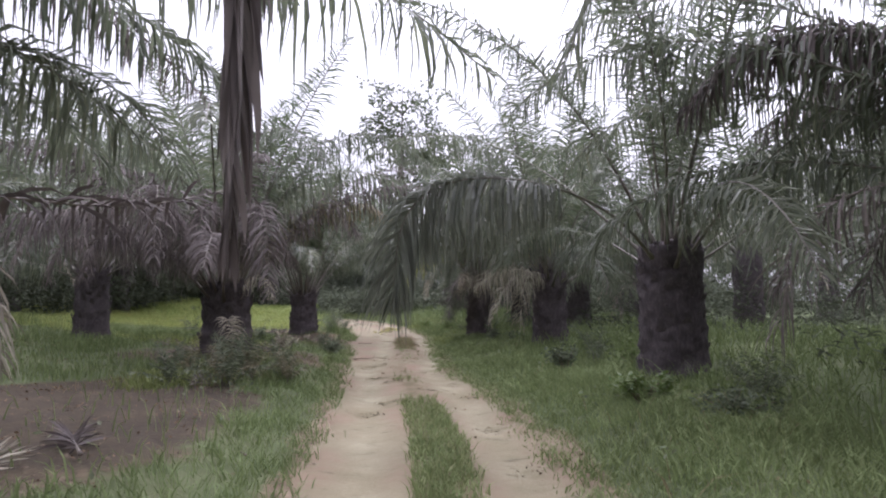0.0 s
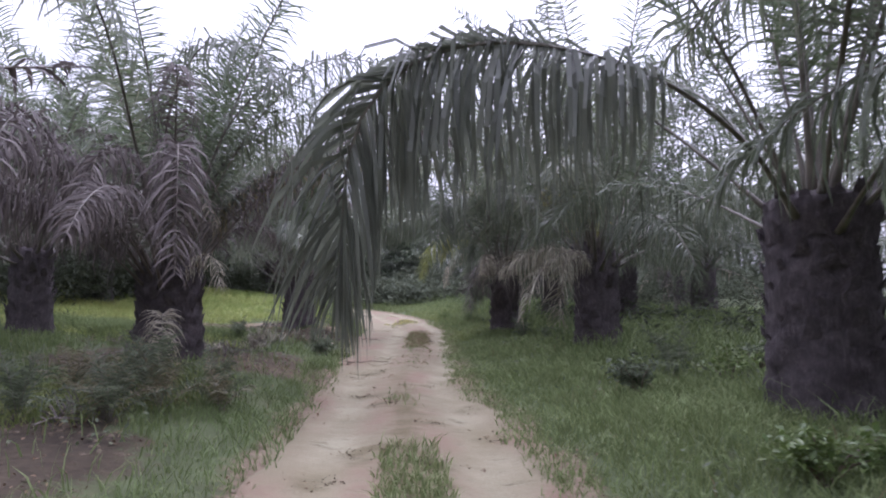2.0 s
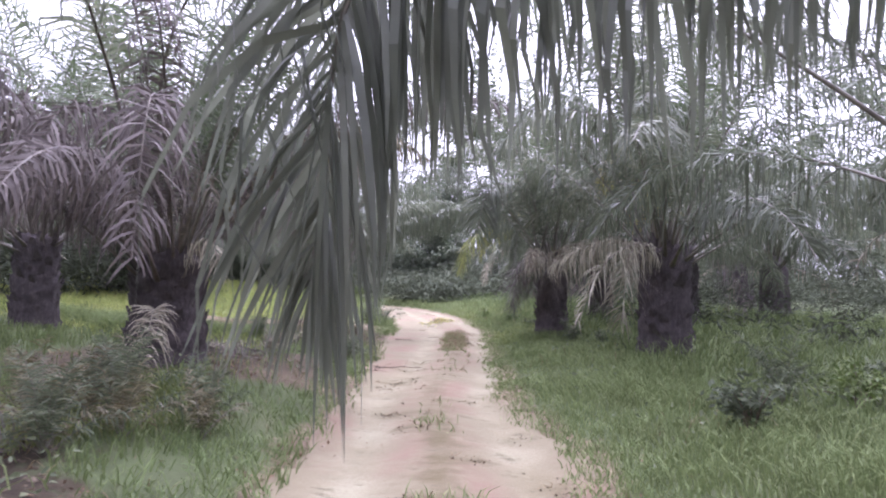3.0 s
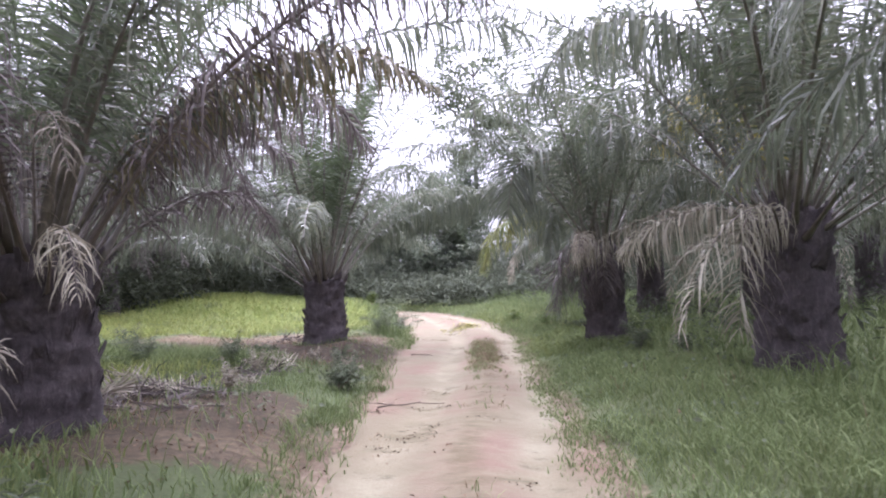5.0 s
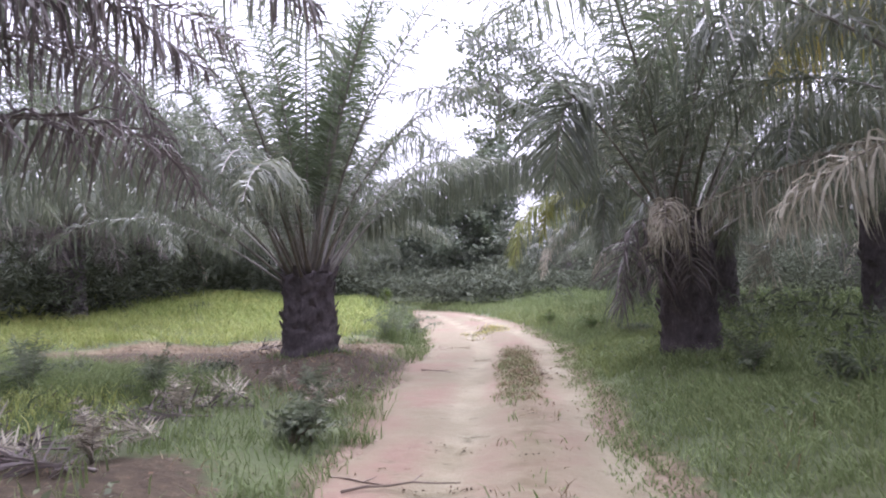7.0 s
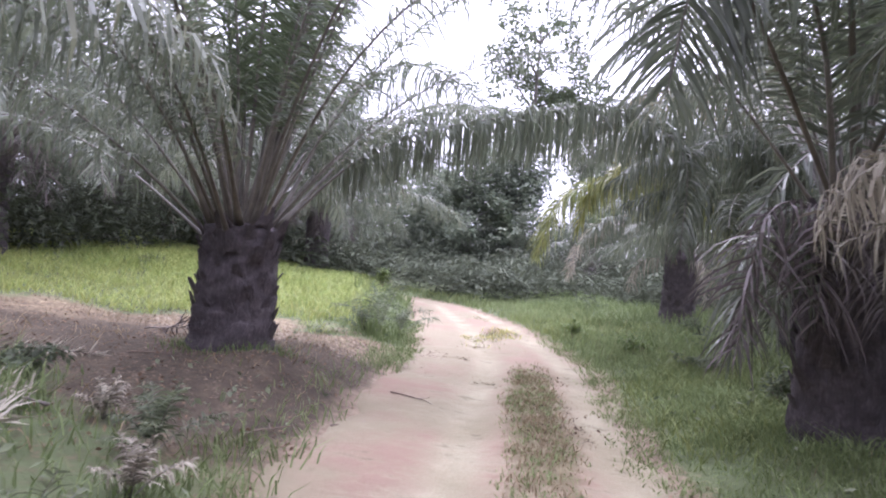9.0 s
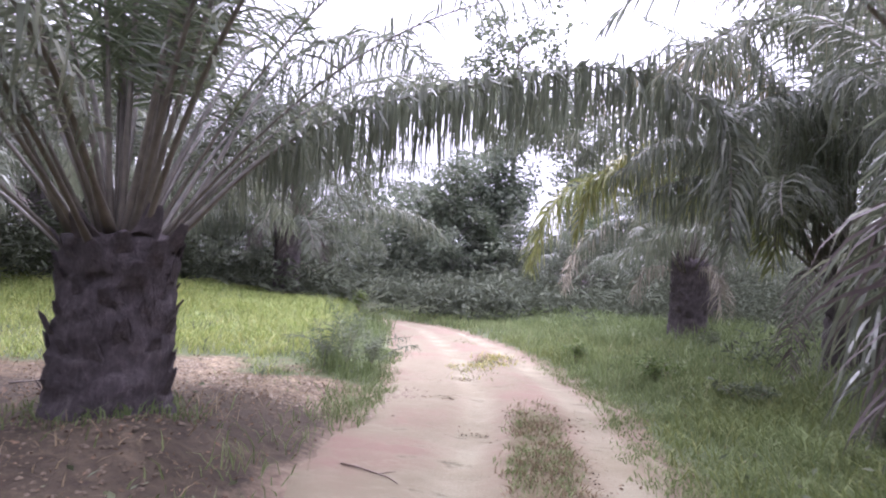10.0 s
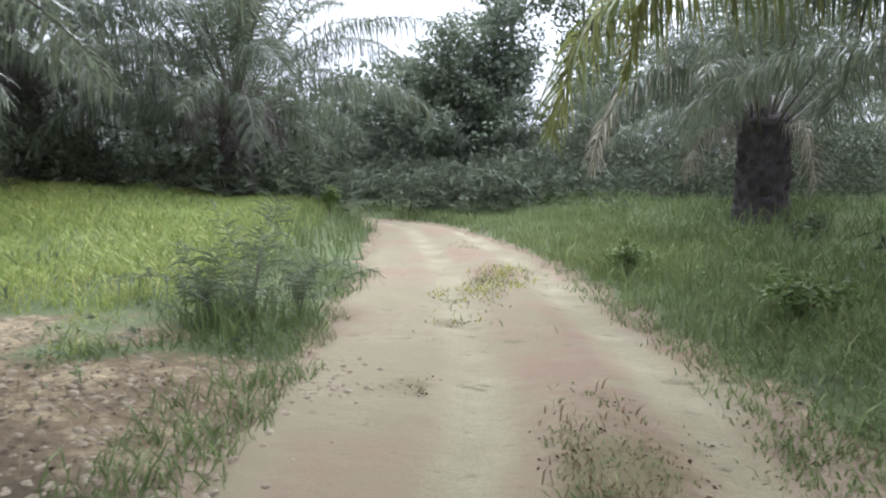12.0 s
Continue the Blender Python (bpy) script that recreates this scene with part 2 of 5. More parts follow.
def sand_material():
    m, nodes, links, b = material("sandy_laterite_track")
    big = noise_node(nodes, links, 0.8, 5.0, 0.6)
    mid = noise_node(nodes, links, 4.2, 7.0, 0.72, stretch=(0.55, 1, 1))
    fine = noise_node(nodes, links, 38.0, 5.0, 0.75)
    sand = ramp(nodes, [(0.3, (0.192, 0.165, 0.105)), (0.5, (0.238, 0.211, 0.143)), (0.68, (0.288, 0.265, 0.186))])
    links.new(big.outputs["Fac"], sand.inputs["Fac"])
    mark = ramp(nodes, [(0.33, (0.36, 0.33, 0.27)), (0.42, (0.95, 0.95, 0.93)), (0.7, (1.08, 1.08, 1.07))])
    links.new(mid.outputs["Fac"], mark.inputs["Fac"])
    a = nodes.new("ShaderNodeMixRGB")
    a.blend_type = 'MULTIPLY'
    a.inputs["Fac"].default_value = 0.75
    links.new(sand.outputs["Color"], a.inputs["Color1"])
    links.new(mark.outputs["Color"], a.inputs["Color2"])
    grit = ramp(nodes, [(0.3, (0.72, 0.68, 0.64)), (0.6, (1.06, 1.06, 1.06))])
    links.new(fine.outputs["Fac"], grit.inputs["Fac"])
    c = nodes.new("ShaderNodeMixRGB")
    c.blend_type = 'MULTIPLY'
    c.inputs["Fac"].default_value = 0.6
    links.new(a.outputs["Color"], c.inputs["Color1"])
    links.new(grit.outputs["Color"], c.inputs["Color2"])
    # unworn crown and shoulders of the track are browner, with humus
    worn = nodes.new("ShaderNodeAttribute")
    worn.attribute_name = "unworn"
    d = nodes.new("ShaderNodeMixRGB")
    clay = noise_node(nodes, links, 0.45, 4.0, 0.6)
    tone = ramp(nodes, [(0.44, (0.192, 0.163, 0.106)), (0.6, (0.2, 0.139, 0.1))])
    links.new(clay.outputs["Fac"], tone.inputs["Fac"])
    links.new(tone.outputs["Color"], d.inputs["Color2"])
    lim = nodes.new("ShaderNodeMath")
    lim.operation = 'MULTIPLY'
    lim.use_clamp = True
    part_off = nodes.new("ShaderNodeMath")
    part_off.operation = 'MULTIPLY_ADD'
    part_off.inputs[1].default_value, part_off.inputs[2].default_value = 4.2, -1.15
    links.new(mid.outputs["Fac"], part_off.inputs[0])
    links.new(worn.outputs["Fac"], lim.inputs[0])
    links.new(part_off.outputs[0], lim.inputs[1])
    links.new(lim.outputs[0], d.inputs["Fac"])
    links.new(c.outputs["Color"], d.inputs["Color1"])
    # trodden grass and humus matted into the crown
    mat_att = nodes.new("ShaderNodeAttribute")
    mat_att.attribute_name = "matted"
    thin = nodes.new("ShaderNodeMath")
    thin.operation = 'MULTIPLY_ADD'
    thin.inputs[1].default_value, thin.inputs[2].default_value = 3.0, -2.0
    links.new(mid.outputs["Fac"], thin.inputs[0])
    both = nodes.new("ShaderNodeMath")
    both.operation = 'MULTIPLY_ADD'
    both.use_clamp = True
    both.inputs[1].default_value = 2.0
    links.new(mat_att.outputs["Fac"], both.inputs[0])
    links.new(thin.outputs[0], both.inputs[2])
    e = nodes.new("ShaderNodeMixRGB")
    e.inputs["Color2"].default_value = (0.125, 0.105, 0.058, 1)
    links.new(both.outputs[0], e.inputs["Fac"])
    links.new(d.outputs["Color"], e.inputs["Color1"])
    links.new(e.outputs["Color"], b.inputs["Base Color"])
    b.inputs["Roughness"].default_value = 0.92
    b.inputs["Specular IOR Level"].default_value = 0.2
    add = nodes.new("ShaderNodeMath")
    add.operation = 'MULTIPLY_ADD'
    add.inputs[1].default_value = 3.0
    links.new(mid.outputs["Fac"], add.inputs[0])
    links.new(fine.outputs["Fac"], add.inputs[2])
    bump(nodes, links, b, add.outputs[0], 0.7, 0.012)
    return m


SOIL = ground_material()
SAND = sand_material()

# ---------------------------------------------------------------- ground and track
EDGE_Y = [-40, 0, 5.4, 7.2, 10.5, 12, 14.5, 17, 19, 21, 25, 28.7, 31, 34, 38, 43.5, 46, 48, 50, 52, 54, 56, 61, 80]
EDGE_L = [-0.9, -1.05, -1.58, -1.85, -2.45, -2.7, -3.15, -3.7, -4.05, -4.6, -5.35, -5.95, -6.6, -7.4, -8.8, -10.5, -12.0, -14.0, -17, -21.5, -27.5, -36, -70, -170]
EDGE_R = [1.5, 1.35, 0.85, 0.66, 0.05, -0.2, -0.9, -1.2, -1.55, -1.75, -2.2, -2.6, -3.3, -4.05, -5.5, -7.9, -9.6, -11.6, -14.3, -18.3, -23.8, -32, -66, -166]


def edges(y):
    return np.interp(y, EDGE_Y, EDGE_L), np.interp(y, EDGE_Y, EDGE_R)


def smooth(a, b, v):
    u = np.clip((np.asarray(v, float) - a) / (b - a), 0, 1)
    return u * u * (3 - 2 * u)


def waves(x, y):
    """Cheap smooth unevenness in -1..1."""
    return (np.sin(x * 0.83 + 1.3 * np.sin(y * 0.37)) + np.sin(y * 1.07 + 1.1 * np.sin(x * 0.61 + 2)) + 0.6 * np.sin(2.3 * x + 1.9 * y)
            + 0.5 * np.sin(3.1 * y - 2.2 * x + 1)) / 3.1


def rise(y):
    return 0.018 * np.clip(np.asarray(y, float) - 26, 0, 60)


MOUNDS = [(-6.0, 23.3, 0.2, 0.6), (-6.95, 23.8, 0.15, 2.0), (-5.9, 14.1, 0.15, 1.6), (2.95, 10.4, 0.12, 1.6), (1.75, 17.8, 0.12, 1.6), (-0.6, 22.9, 0.1, 1.2)]


def height(x, y):
    x, y = np.asarray(x, float), np.asarray(y, float)
    l, r = edges(y)
    out = np.maximum(l - x, x - r)
    bank = 0.24 * smooth(-0.05, 1.7, out) - 0.07 * smooth(0.15, -0.25, out)
    heap = sum(h * np.exp(-((x - mx) ** 2 + (y - my) ** 2) / w ** 2) for mx, my, h, w in MOUNDS) * smooth(0.0, 1.2, out)
    slope = 1.0 * smooth(2.5, 15, l - x) * smooth(6, 14, y) + 0.7 * smooth(26.5, 38, y) * smooth(0.3, 3.0, l - x) + 0.4 * smooth(2.0, 8.0, x - r)
    return rise(y) + bank + heap + slope + 0.05 * waves(x, y) * smooth(0.1, 1.5, out)


def mesh_object(name, verts, faces, mat, parent=None, smooth_faces=False):
    me = bpy.data.meshes.new(name)
    me.from_pydata(verts, [], faces)
    me.materials.append(mat)
    if smooth_faces:
        me.polygons.foreach_set("use_smooth", [True] * len(me.polygons))
    me.update()
    ob = new(name, me)
    ob.parent = parent
    return ob


def spread(lo, hi, step, far, grow=1.5):
    """Even steps from lo to hi, then growing ones out to far on both sides."""
    mid = list(np.arange(lo, hi + step / 2, step))
    s, up = step, [mid[-1]]
    while up[-1] < far:
        s *= grow
        up.append(up[-1] + s)
    s, down = step, [mid[0]]
    while down[-1] > -far:
        s *= grow
        down.append(down[-1] - s)
    return np.array(down[:0:-1] + mid + up[1:])


def bare_soil(x, y):
    """The trodden, scraped earth beside the track, in front of the second palm, and the litter under the first."""
    l, r = edges(y)
    w = 0.24 * waves(x * 0.8 + 2, y * 0.7) + 0.2 * waves(x * 2, y * 2) + 0.08 * waves(x * 5.3 + 1, y * 5.1)
    a = smooth(1.15, 0.8, np.hypot((x + 8.2) / 4.0, (y - 24.9) / 3.8) + w)
    b = 0.9 * smooth(1.2, 0.7, np.hypot((x + 6.6) / 2.7, (y - 15.2) / 2.5) + w)
    c = np.maximum(0.38 * smooth(1.25, 0.6, np.hypot((x + 6.2) / 1.6, (y - 21.2) / 3.4) + w), 0.95 * smooth(1.2, 0.7, np.hypot((x + 6.0) / 1.5, (y - 22.0) / 1.7) + w))
    # dark ground near the start; its reach follows the shade below the palms
    d = smooth(1.2, 0.7, np.hypot((x + 5.4) / 3.1, (y - 6.9) / 4.2) + w)
    c = np.maximum(c, d)
    near = smooth(0.5, 0.0, np.maximum(l - x, x - r))
    return np.clip(np.maximum(np.maximum(a, b), np.maximum(c, near)), 0, 1)


gx, gy = spread(-30, 18, 0.4, 900), spread(-8, 70, 0.4, 900)
X, Y = np.meshgrid(gx, gy)
Z = height(X, Y)
nx, ny = len(gx), len(gy)
idx = np.arange(nx * ny).reshape(ny, nx)
quads = np.stack([idx[:-1, :-1], idx[:-1, 1:], idx[1:, 1:], idx[1:, :-1]], -1).reshape(-1, 4)
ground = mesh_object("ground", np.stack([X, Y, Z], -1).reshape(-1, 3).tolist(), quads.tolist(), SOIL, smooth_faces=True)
att = ground.data.attributes.new("bare", 'FLOAT', 'POINT')
att.data.foreach_set("value", bare_soil(X, Y).ravel())
# where the soil is dark, or rather darkened to hold the palms' shade
att = ground.data.attributes.new("humus_and_shade", 'FLOAT', 'POINT')
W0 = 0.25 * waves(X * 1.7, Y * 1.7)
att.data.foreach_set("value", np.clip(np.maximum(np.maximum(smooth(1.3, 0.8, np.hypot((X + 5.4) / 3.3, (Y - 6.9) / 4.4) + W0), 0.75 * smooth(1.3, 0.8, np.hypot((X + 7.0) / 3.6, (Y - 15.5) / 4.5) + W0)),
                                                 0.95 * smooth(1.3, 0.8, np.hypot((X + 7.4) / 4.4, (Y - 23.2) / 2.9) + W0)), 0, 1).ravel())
att = ground.data.attributes.new("sandy", 'FLOAT', 'POINT')
EL, ER = edges(Y)
att.data.foreach_set("value", (0.85 * smooth(0.45, 0.0, np.maximum(EL - X, X - ER)) * smooth(-20, -8, Y) * smooth(58, 54, Y)).ravel())
tagged(ground, "uneven plantation ground of dark soil and leaf litter", "ground", kind="structure")


def crown_x(y):
    """The line between the two wheel ruts."""
    l, r = edges(y)
    return (l + r) / 2 + 0.5 * smooth(14, 20, y)


def road_z(x, y):
    """The track's surface: two ruts and a low crown."""
    l, r = edges(y)
    off = np.abs(x - crown_x(y))
    return rise(y) + 0.015 - 0.05 * np.exp(-((off - 0.74) / 0.3) ** 2) + 0.03 * np.exp(-(off / 0.3) ** 2) + 0.012 * waves(x * 4, y * 4)


def surface(x, y):
    """Height of what one would step on: the track, or the ground beside it."""
    x, y = np.asarray(x, float), np.asarray(y, float)
    l, r = edges(y)
    return np.where((x > l) & (x < r), road_z(x, y), height(x, y))


def crown(x, y):
    o = np.abs(x - crown_x(y) - 0.03)
    strip = smooth(0.36, 0.2, o) * smooth(10.3, 8.6, y)
    patchy = smooth(0.15, 0.6, waves(y * 1.4, y * 0.9 + 2) + 0.35 * waves(x * 7, y * 6))
    tufts = 0.25 * smooth(0.4, 0.2, o + 0.1 * waves(x * 4, y * 4)) * patchy * smooth(10, 12, y) * (1 - 0.8 * smooth(24, 27, y))
    strip_far = 1.6 * smooth(0.44, 0.18, o + 0.09 * waves(x * 5, y * 3)) * smooth(20.2, 22.5, y) * smooth(28.6, 26.6, y) * (0.6 + 0.4 * patchy)
    island = 0.35 * smooth(1.2, 0.3, np.hypot((x + 5.15) / 0.6, (y - 32.8) / 2.1) + 0.3 * waves(x * 4, y * 3))
    return np.clip(strip + tufts + strip_far + island, 0, 1)


# drifts of crumbled leaf, washed together across the ruts
DRIFTS = [(-3.2, 18.7, 0.5, 0.2), (-3.0, 17.4, 0.55, 0.13), (-3.5, 17.0, 0.4, 0.12), (-2.65, 16.2, 0.22, 0.25), (-2.2, 18.3, 0.28, 0.2), (-2.45, 20.1, 0.25, 0.4), (-2.0, 16.5, 0.25, 0.16), (-2.9, 15.2, 0.4, 0.14),
          (-1.6, 14.2, 0.3, 0.2), (-1.4, 9.8, 0.38, 0.55), (-2.25, 13.1, 0.45, 0.3), (-1.85, 12.3, 0.3, 0.2), (-2.8, 15.7, 0.45, 0.2), (-0.8, 12.1, 0.22, 0.3), (-1.75, 8.9, 0.25, 0.3), (-0.3, 10.6, 0.2, 0.3), (-0.7, 9.4, 0.3, 0.3), (0.1, 8.0, 0.25, 0.4), (-0.9, 11.2, 0.35, 0.2), (0.35, 6.0, 0.2, 0.3), (-5.0, 28.3, 0.25, 0.3), (-4.1, 26.2, 0.3, 0.16), (-2.8, 23.3, 0.4, 1.2), (-3.1, 25.0, 0.45, 1.2), (-3.45, 27.4, 0.45, 0.9), (-5.1, 30.5, 0.3, 0.3)]


def drift(x, y):
    w = 0.35 * waves(x * 6, y * 7) + 0.25 * waves(x * 13, y * 11)
    return np.max([smooth(1.25, 0.3, np.hypot((x - cx) / a, (y - cy) / b) + w) for cx, cy, a, b in DRIFTS], axis=0)


def build_road():
    rng = np.random.default_rng(4)
    ys = np.arange(-30, 58, 0.2)
    us = np.linspace(-1, 1, 25)
    l, r = edges(ys)
    wob = lambda k: 0.10 * np.sin(ys * 1.7 + k) + 0.07 * np.sin(ys * 4.1 + 2 * k) + rng.normal(0, 0.035, len(ys))
    l, r = l + wob(0.4) - 0.22, r + wob(2.1) + 0.22
    c, h = (l + r) / 2, (r - l) / 2
    U, YY = np.meshgrid(us, ys)
    XX = c[:, None] + h[:, None] * U
    off = np.abs(XX - crown_x(YY))
    rut = np.exp(-((off - 0.74) / 0.3) ** 2)
    ZZ = road_z(XX, YY) - 0.10 * smooth(0.86, 1.0, np.abs(U))
    ZZ += rng.normal(0, 0.004, ZZ.shape)
    n, k = len(ys), len(us)
    ids = np.arange(n * k).reshape(n, k)
    f = np.stack([ids[:-1, :-1], ids[:-1, 1:], ids[1:, 1:], ids[1:, :-1]], -1).reshape(-1, 4)
    ob = mesh_object("road", np.stack([XX, YY, ZZ], -1).reshape(-1, 3).tolist(), f.tolist(), SAND, smooth_faces=True)
    a = ob.data.attributes.new("unworn", 'FLOAT', 'POINT')
    a.data.foreach_set("value", np.clip(1.15 - rut * 1.3 + 0.4 * smooth(0.8, 1, np.abs(U)), 0, 1).ravel())
    a = ob.data.attributes.new("matted", 'FLOAT', 'POINT')
    a.data.foreach_set("value", np.clip(np.maximum(np.maximum(crown(XX, YY) * smooth(3, 6, YY), 0.55 * drift(XX, YY)), (0.5 + 0.16 * smooth(15, 12, YY)) * np.exp(-(off / 0.25) ** 2) * smooth(5, 7, YY) * smooth(31, 24, YY)), 0, 0.8).ravel())
    return tagged(ob, "pinkish sandy laterite track with two worn wheel ruts", "dirt track", kind="structure")


road = build_road()

# ---------------------------------------------------------------- palm fronds
def frond_curve(elev, bend, length, power=1.5, sway=0.0, n=26):
    """Points and tangents of a rachis that leaves the origin along +x at elev degrees and bends down."""
    s = np.linspace(0, 1, n)
    a = np.radians(elev - bend * s ** power)
    w = np.radians(sway) * s ** 1.5
    t = np.stack([np.cos(a) * np.cos(w), np.cos(a) * np.sin(w), np.sin(a)], -1)
    p = np.concatenate([[[0, 0, 0]], np.cumsum((t[1:] + t[:-1]) / 2 * length / (n - 1), 0)])
    return p


def through_points(points, n=30):
    """A smooth curve through a few points (Catmull-Rom)."""
    q = np.array(points, float)
    q = np.concatenate([[2 * q[0] - q[1]], q, [2 * q[-1] - q[-2]]])
    out = []
    for i in range(1, len(q) - 2):
        for u in np.linspace(0, 1, 12, endpoint=False):
            a, b, c, d = q[i - 1:i + 3]
            out.append(0.5 * (2 * b + (c - a) * u + (2 * a - 5 * b + 4 * c - d) * u * u + (3 * b - a - 3 * c + d) * u ** 3))
    out.append(q[-2])
    out = np.array(out)
    arc = np.r_[0, np.cumsum(np.linalg.norm(np.diff(out, axis=0), axis=1))]
    at = np.linspace(0, arc[-1], n)
    return np.stack([np.interp(at, arc, out[:, i]) for i in range(3)], -1)


def frond_meshes(name, p, seed, pairs=58, leaf=0.85, width=0.036, droop=0.6, bare=0.16, sparse=0.0, thick=1.0, segs=3, forward=0.55, taper=0.3, wild=1.35, twist=0.0, worn=None, lift=0.32):
    """The rachis and the leaflets of one frond along the points p, as two meshes."""
    rng = np.random.default_rng(seed)
    n = len(p)
    t = np.gradient(p, axis=0)
    t /= np.linalg.norm(t, axis=1)[:, None]
    side = np.cross(t, (0, 0, 1.0))
    long = np.linalg.norm(side, axis=1)[:, None]
    side = np.where(long > 0.15, side / np.maximum(long, 1e-6), np.nan)
    good = ~np.isnan(side[:, 0])
    for i in range(3):
        side[:, i] = np.interp(np.arange(n), np.arange(n)[good], side[good, i])
    side /= np.linalg.norm(side, axis=1)[:, None]
    up = np.cross(side, t)
    turned = (radians(twist) * smooth(0.45, 0.72, np.linspace(0, 1, n)))[:, None]
    side, up = side * np.cos(turned) + up * np.sin(turned), up * np.cos(turned) - side * np.sin(turned)
    # rachis: flattened tapering tube
    s = np.linspace(0, 1, n)
    w = thick * (0.01 + 0.026 * (1 - s) ** 1.4 + 0.035 * np.exp(-(s / 0.06) ** 2))
    ring = [(math.cos(a), math.sin(a)) for a in np.linspace(0, 2 * math.pi, 5, endpoint=False)]
    rv = np.concatenate([p[:, None] + w[:, None, None] * (np.array([c for c, _ in ring])[None, :, None] * side[:, None] + 0.62 * np.array([d for _, d in ring])[None, :, None] * up[:, None])]).reshape(-1, 3)
    rf = [(i * 5 + j, i * 5 + (j + 1) % 5, (i + 1) * 5 + (j + 1) % 5, (i + 1) * 5 + j) for i in range(n - 1) for j in range(5)]
    rf.append(tuple(range(4, -1, -1)))
    # leaflets
    k = pairs * 2
    sp = bare + (1 - bare) * (np.repeat(np.arange(pairs), 2) + rng.uniform(0, 0.8, k)) / pairs
    sp = np.clip(sp, 0, 0.998)
    keep = rng.random(k) >= sparse
    sgn = np.tile([1.0, -1.0], pairs)
    sp, sgn = sp[keep], sgn[keep]
    k = len(sp)
    f = sp * (n - 1)
    at = lambda a: np.stack([np.interp(f, np.arange(n), a[:, i]) for i in range(3)], -1)
    P, T, S, U = at(p), at(t), at(side), at(up)
    rel = (sp - bare) / (1 - bare)
    ln = leaf * (0.35 + 0.65 * np.sin(np.pi * np.clip(rel * 0.86 + 0.12, 0, 1)) ** 0.7) * rng.uniform(0.96 - 0.16 * wild, 1.12, k)
    ln *= 1 - taper * smooth(0.82, 1.0, rel)
    plane = rng.normal(lift, 0.33 * wild, k)
    fw = forward + 0.5 * smooth(0.7, 1.0, rel) + rng.normal(0, 0.12 * wild, k)
    D = S * sgn[:, None] + T * fw[:, None] + U * plane[:, None]
    D /= np.linalg.norm(D, axis=1)[:, None]
    W = T - (T * D).sum(1)[:, None] * D
    W /= np.maximum(np.linalg.norm(W, axis=1), 1e-3)[:, None]
    N = np.cross(D, W)
    roll = rng.normal(0, 0.5 * wild, k)
    W = W * np.cos(roll)[:, None] + N * np.sin(roll)[:, None]
    dr = droop * rng.uniform(0.6, 1.4, k) * (0.3 + 0.7 * np.hypot(T[:, 0], T[:, 1]))
    us = np.linspace(0, 1, segs + 1)
    prof = {1: [0.8, 0.05], 2: [0.7, 1.0, 0.08], 3: [0.6, 1.0, 0.75, 0.06], 4: [0.6, 1.0, 0.95, 0.6, 0.05]}[segs]
    m = 2 * (segs + 1)

    def blades_of(ln):
        rows = []
        for u, wv in zip(us, prof):
            # the blade keeps its length while its end turns towards the ground
            drop = np.clip(dr * u, 0, 1.6)
            c = P + ln[:, None] * u * (D * np.cos(drop * 0.85)[:, None] - np.array([0, 0, 1.0]) * np.sin(drop * 0.85)[:, None])
            h = W * (width * 0.5 * wv) * (0.7 + 0.5 * ln / leaf)[:, None]
            rows += [c - h, c + h]
        return np.stack(rows, 1)

    lv = blades_of(ln)
    if worn:
        # leaflets that reached into the passing cars' way are torn short
        for _ in range(7):
            ln = np.where(worn(lv).any(1), ln * 0.8, ln)
            lv = blades_of(ln)
        lv = lv[~worn(lv).any(1)]
        k = len(lv)
    lv = lv.reshape(-1, 3)
    base = (np.arange(k) * m)[:, None]
    lf = np.concatenate([base + np.array([2 * i, 2 * i + 1, 2 * i + 3, 2 * i + 2]) for i in range(segs)])
    out = []
    for nm, v, fc in ((name, rv.tolist(), rf), ("foliage", lv.tolist(), lf.tolist())):
        me = bpy.data.meshes.new(nm)
        me.from_pydata(v, [], fc)
        me.update()
        out.append(me)
    out[0].polygons.foreach_set("use_smooth", [True] * len(out[0].polygons))
    return out


def dressed(pair, stalk, leaf):
    pair[0].materials.append(stalk)
    pair[1].materials.append(leaf)
    return pair


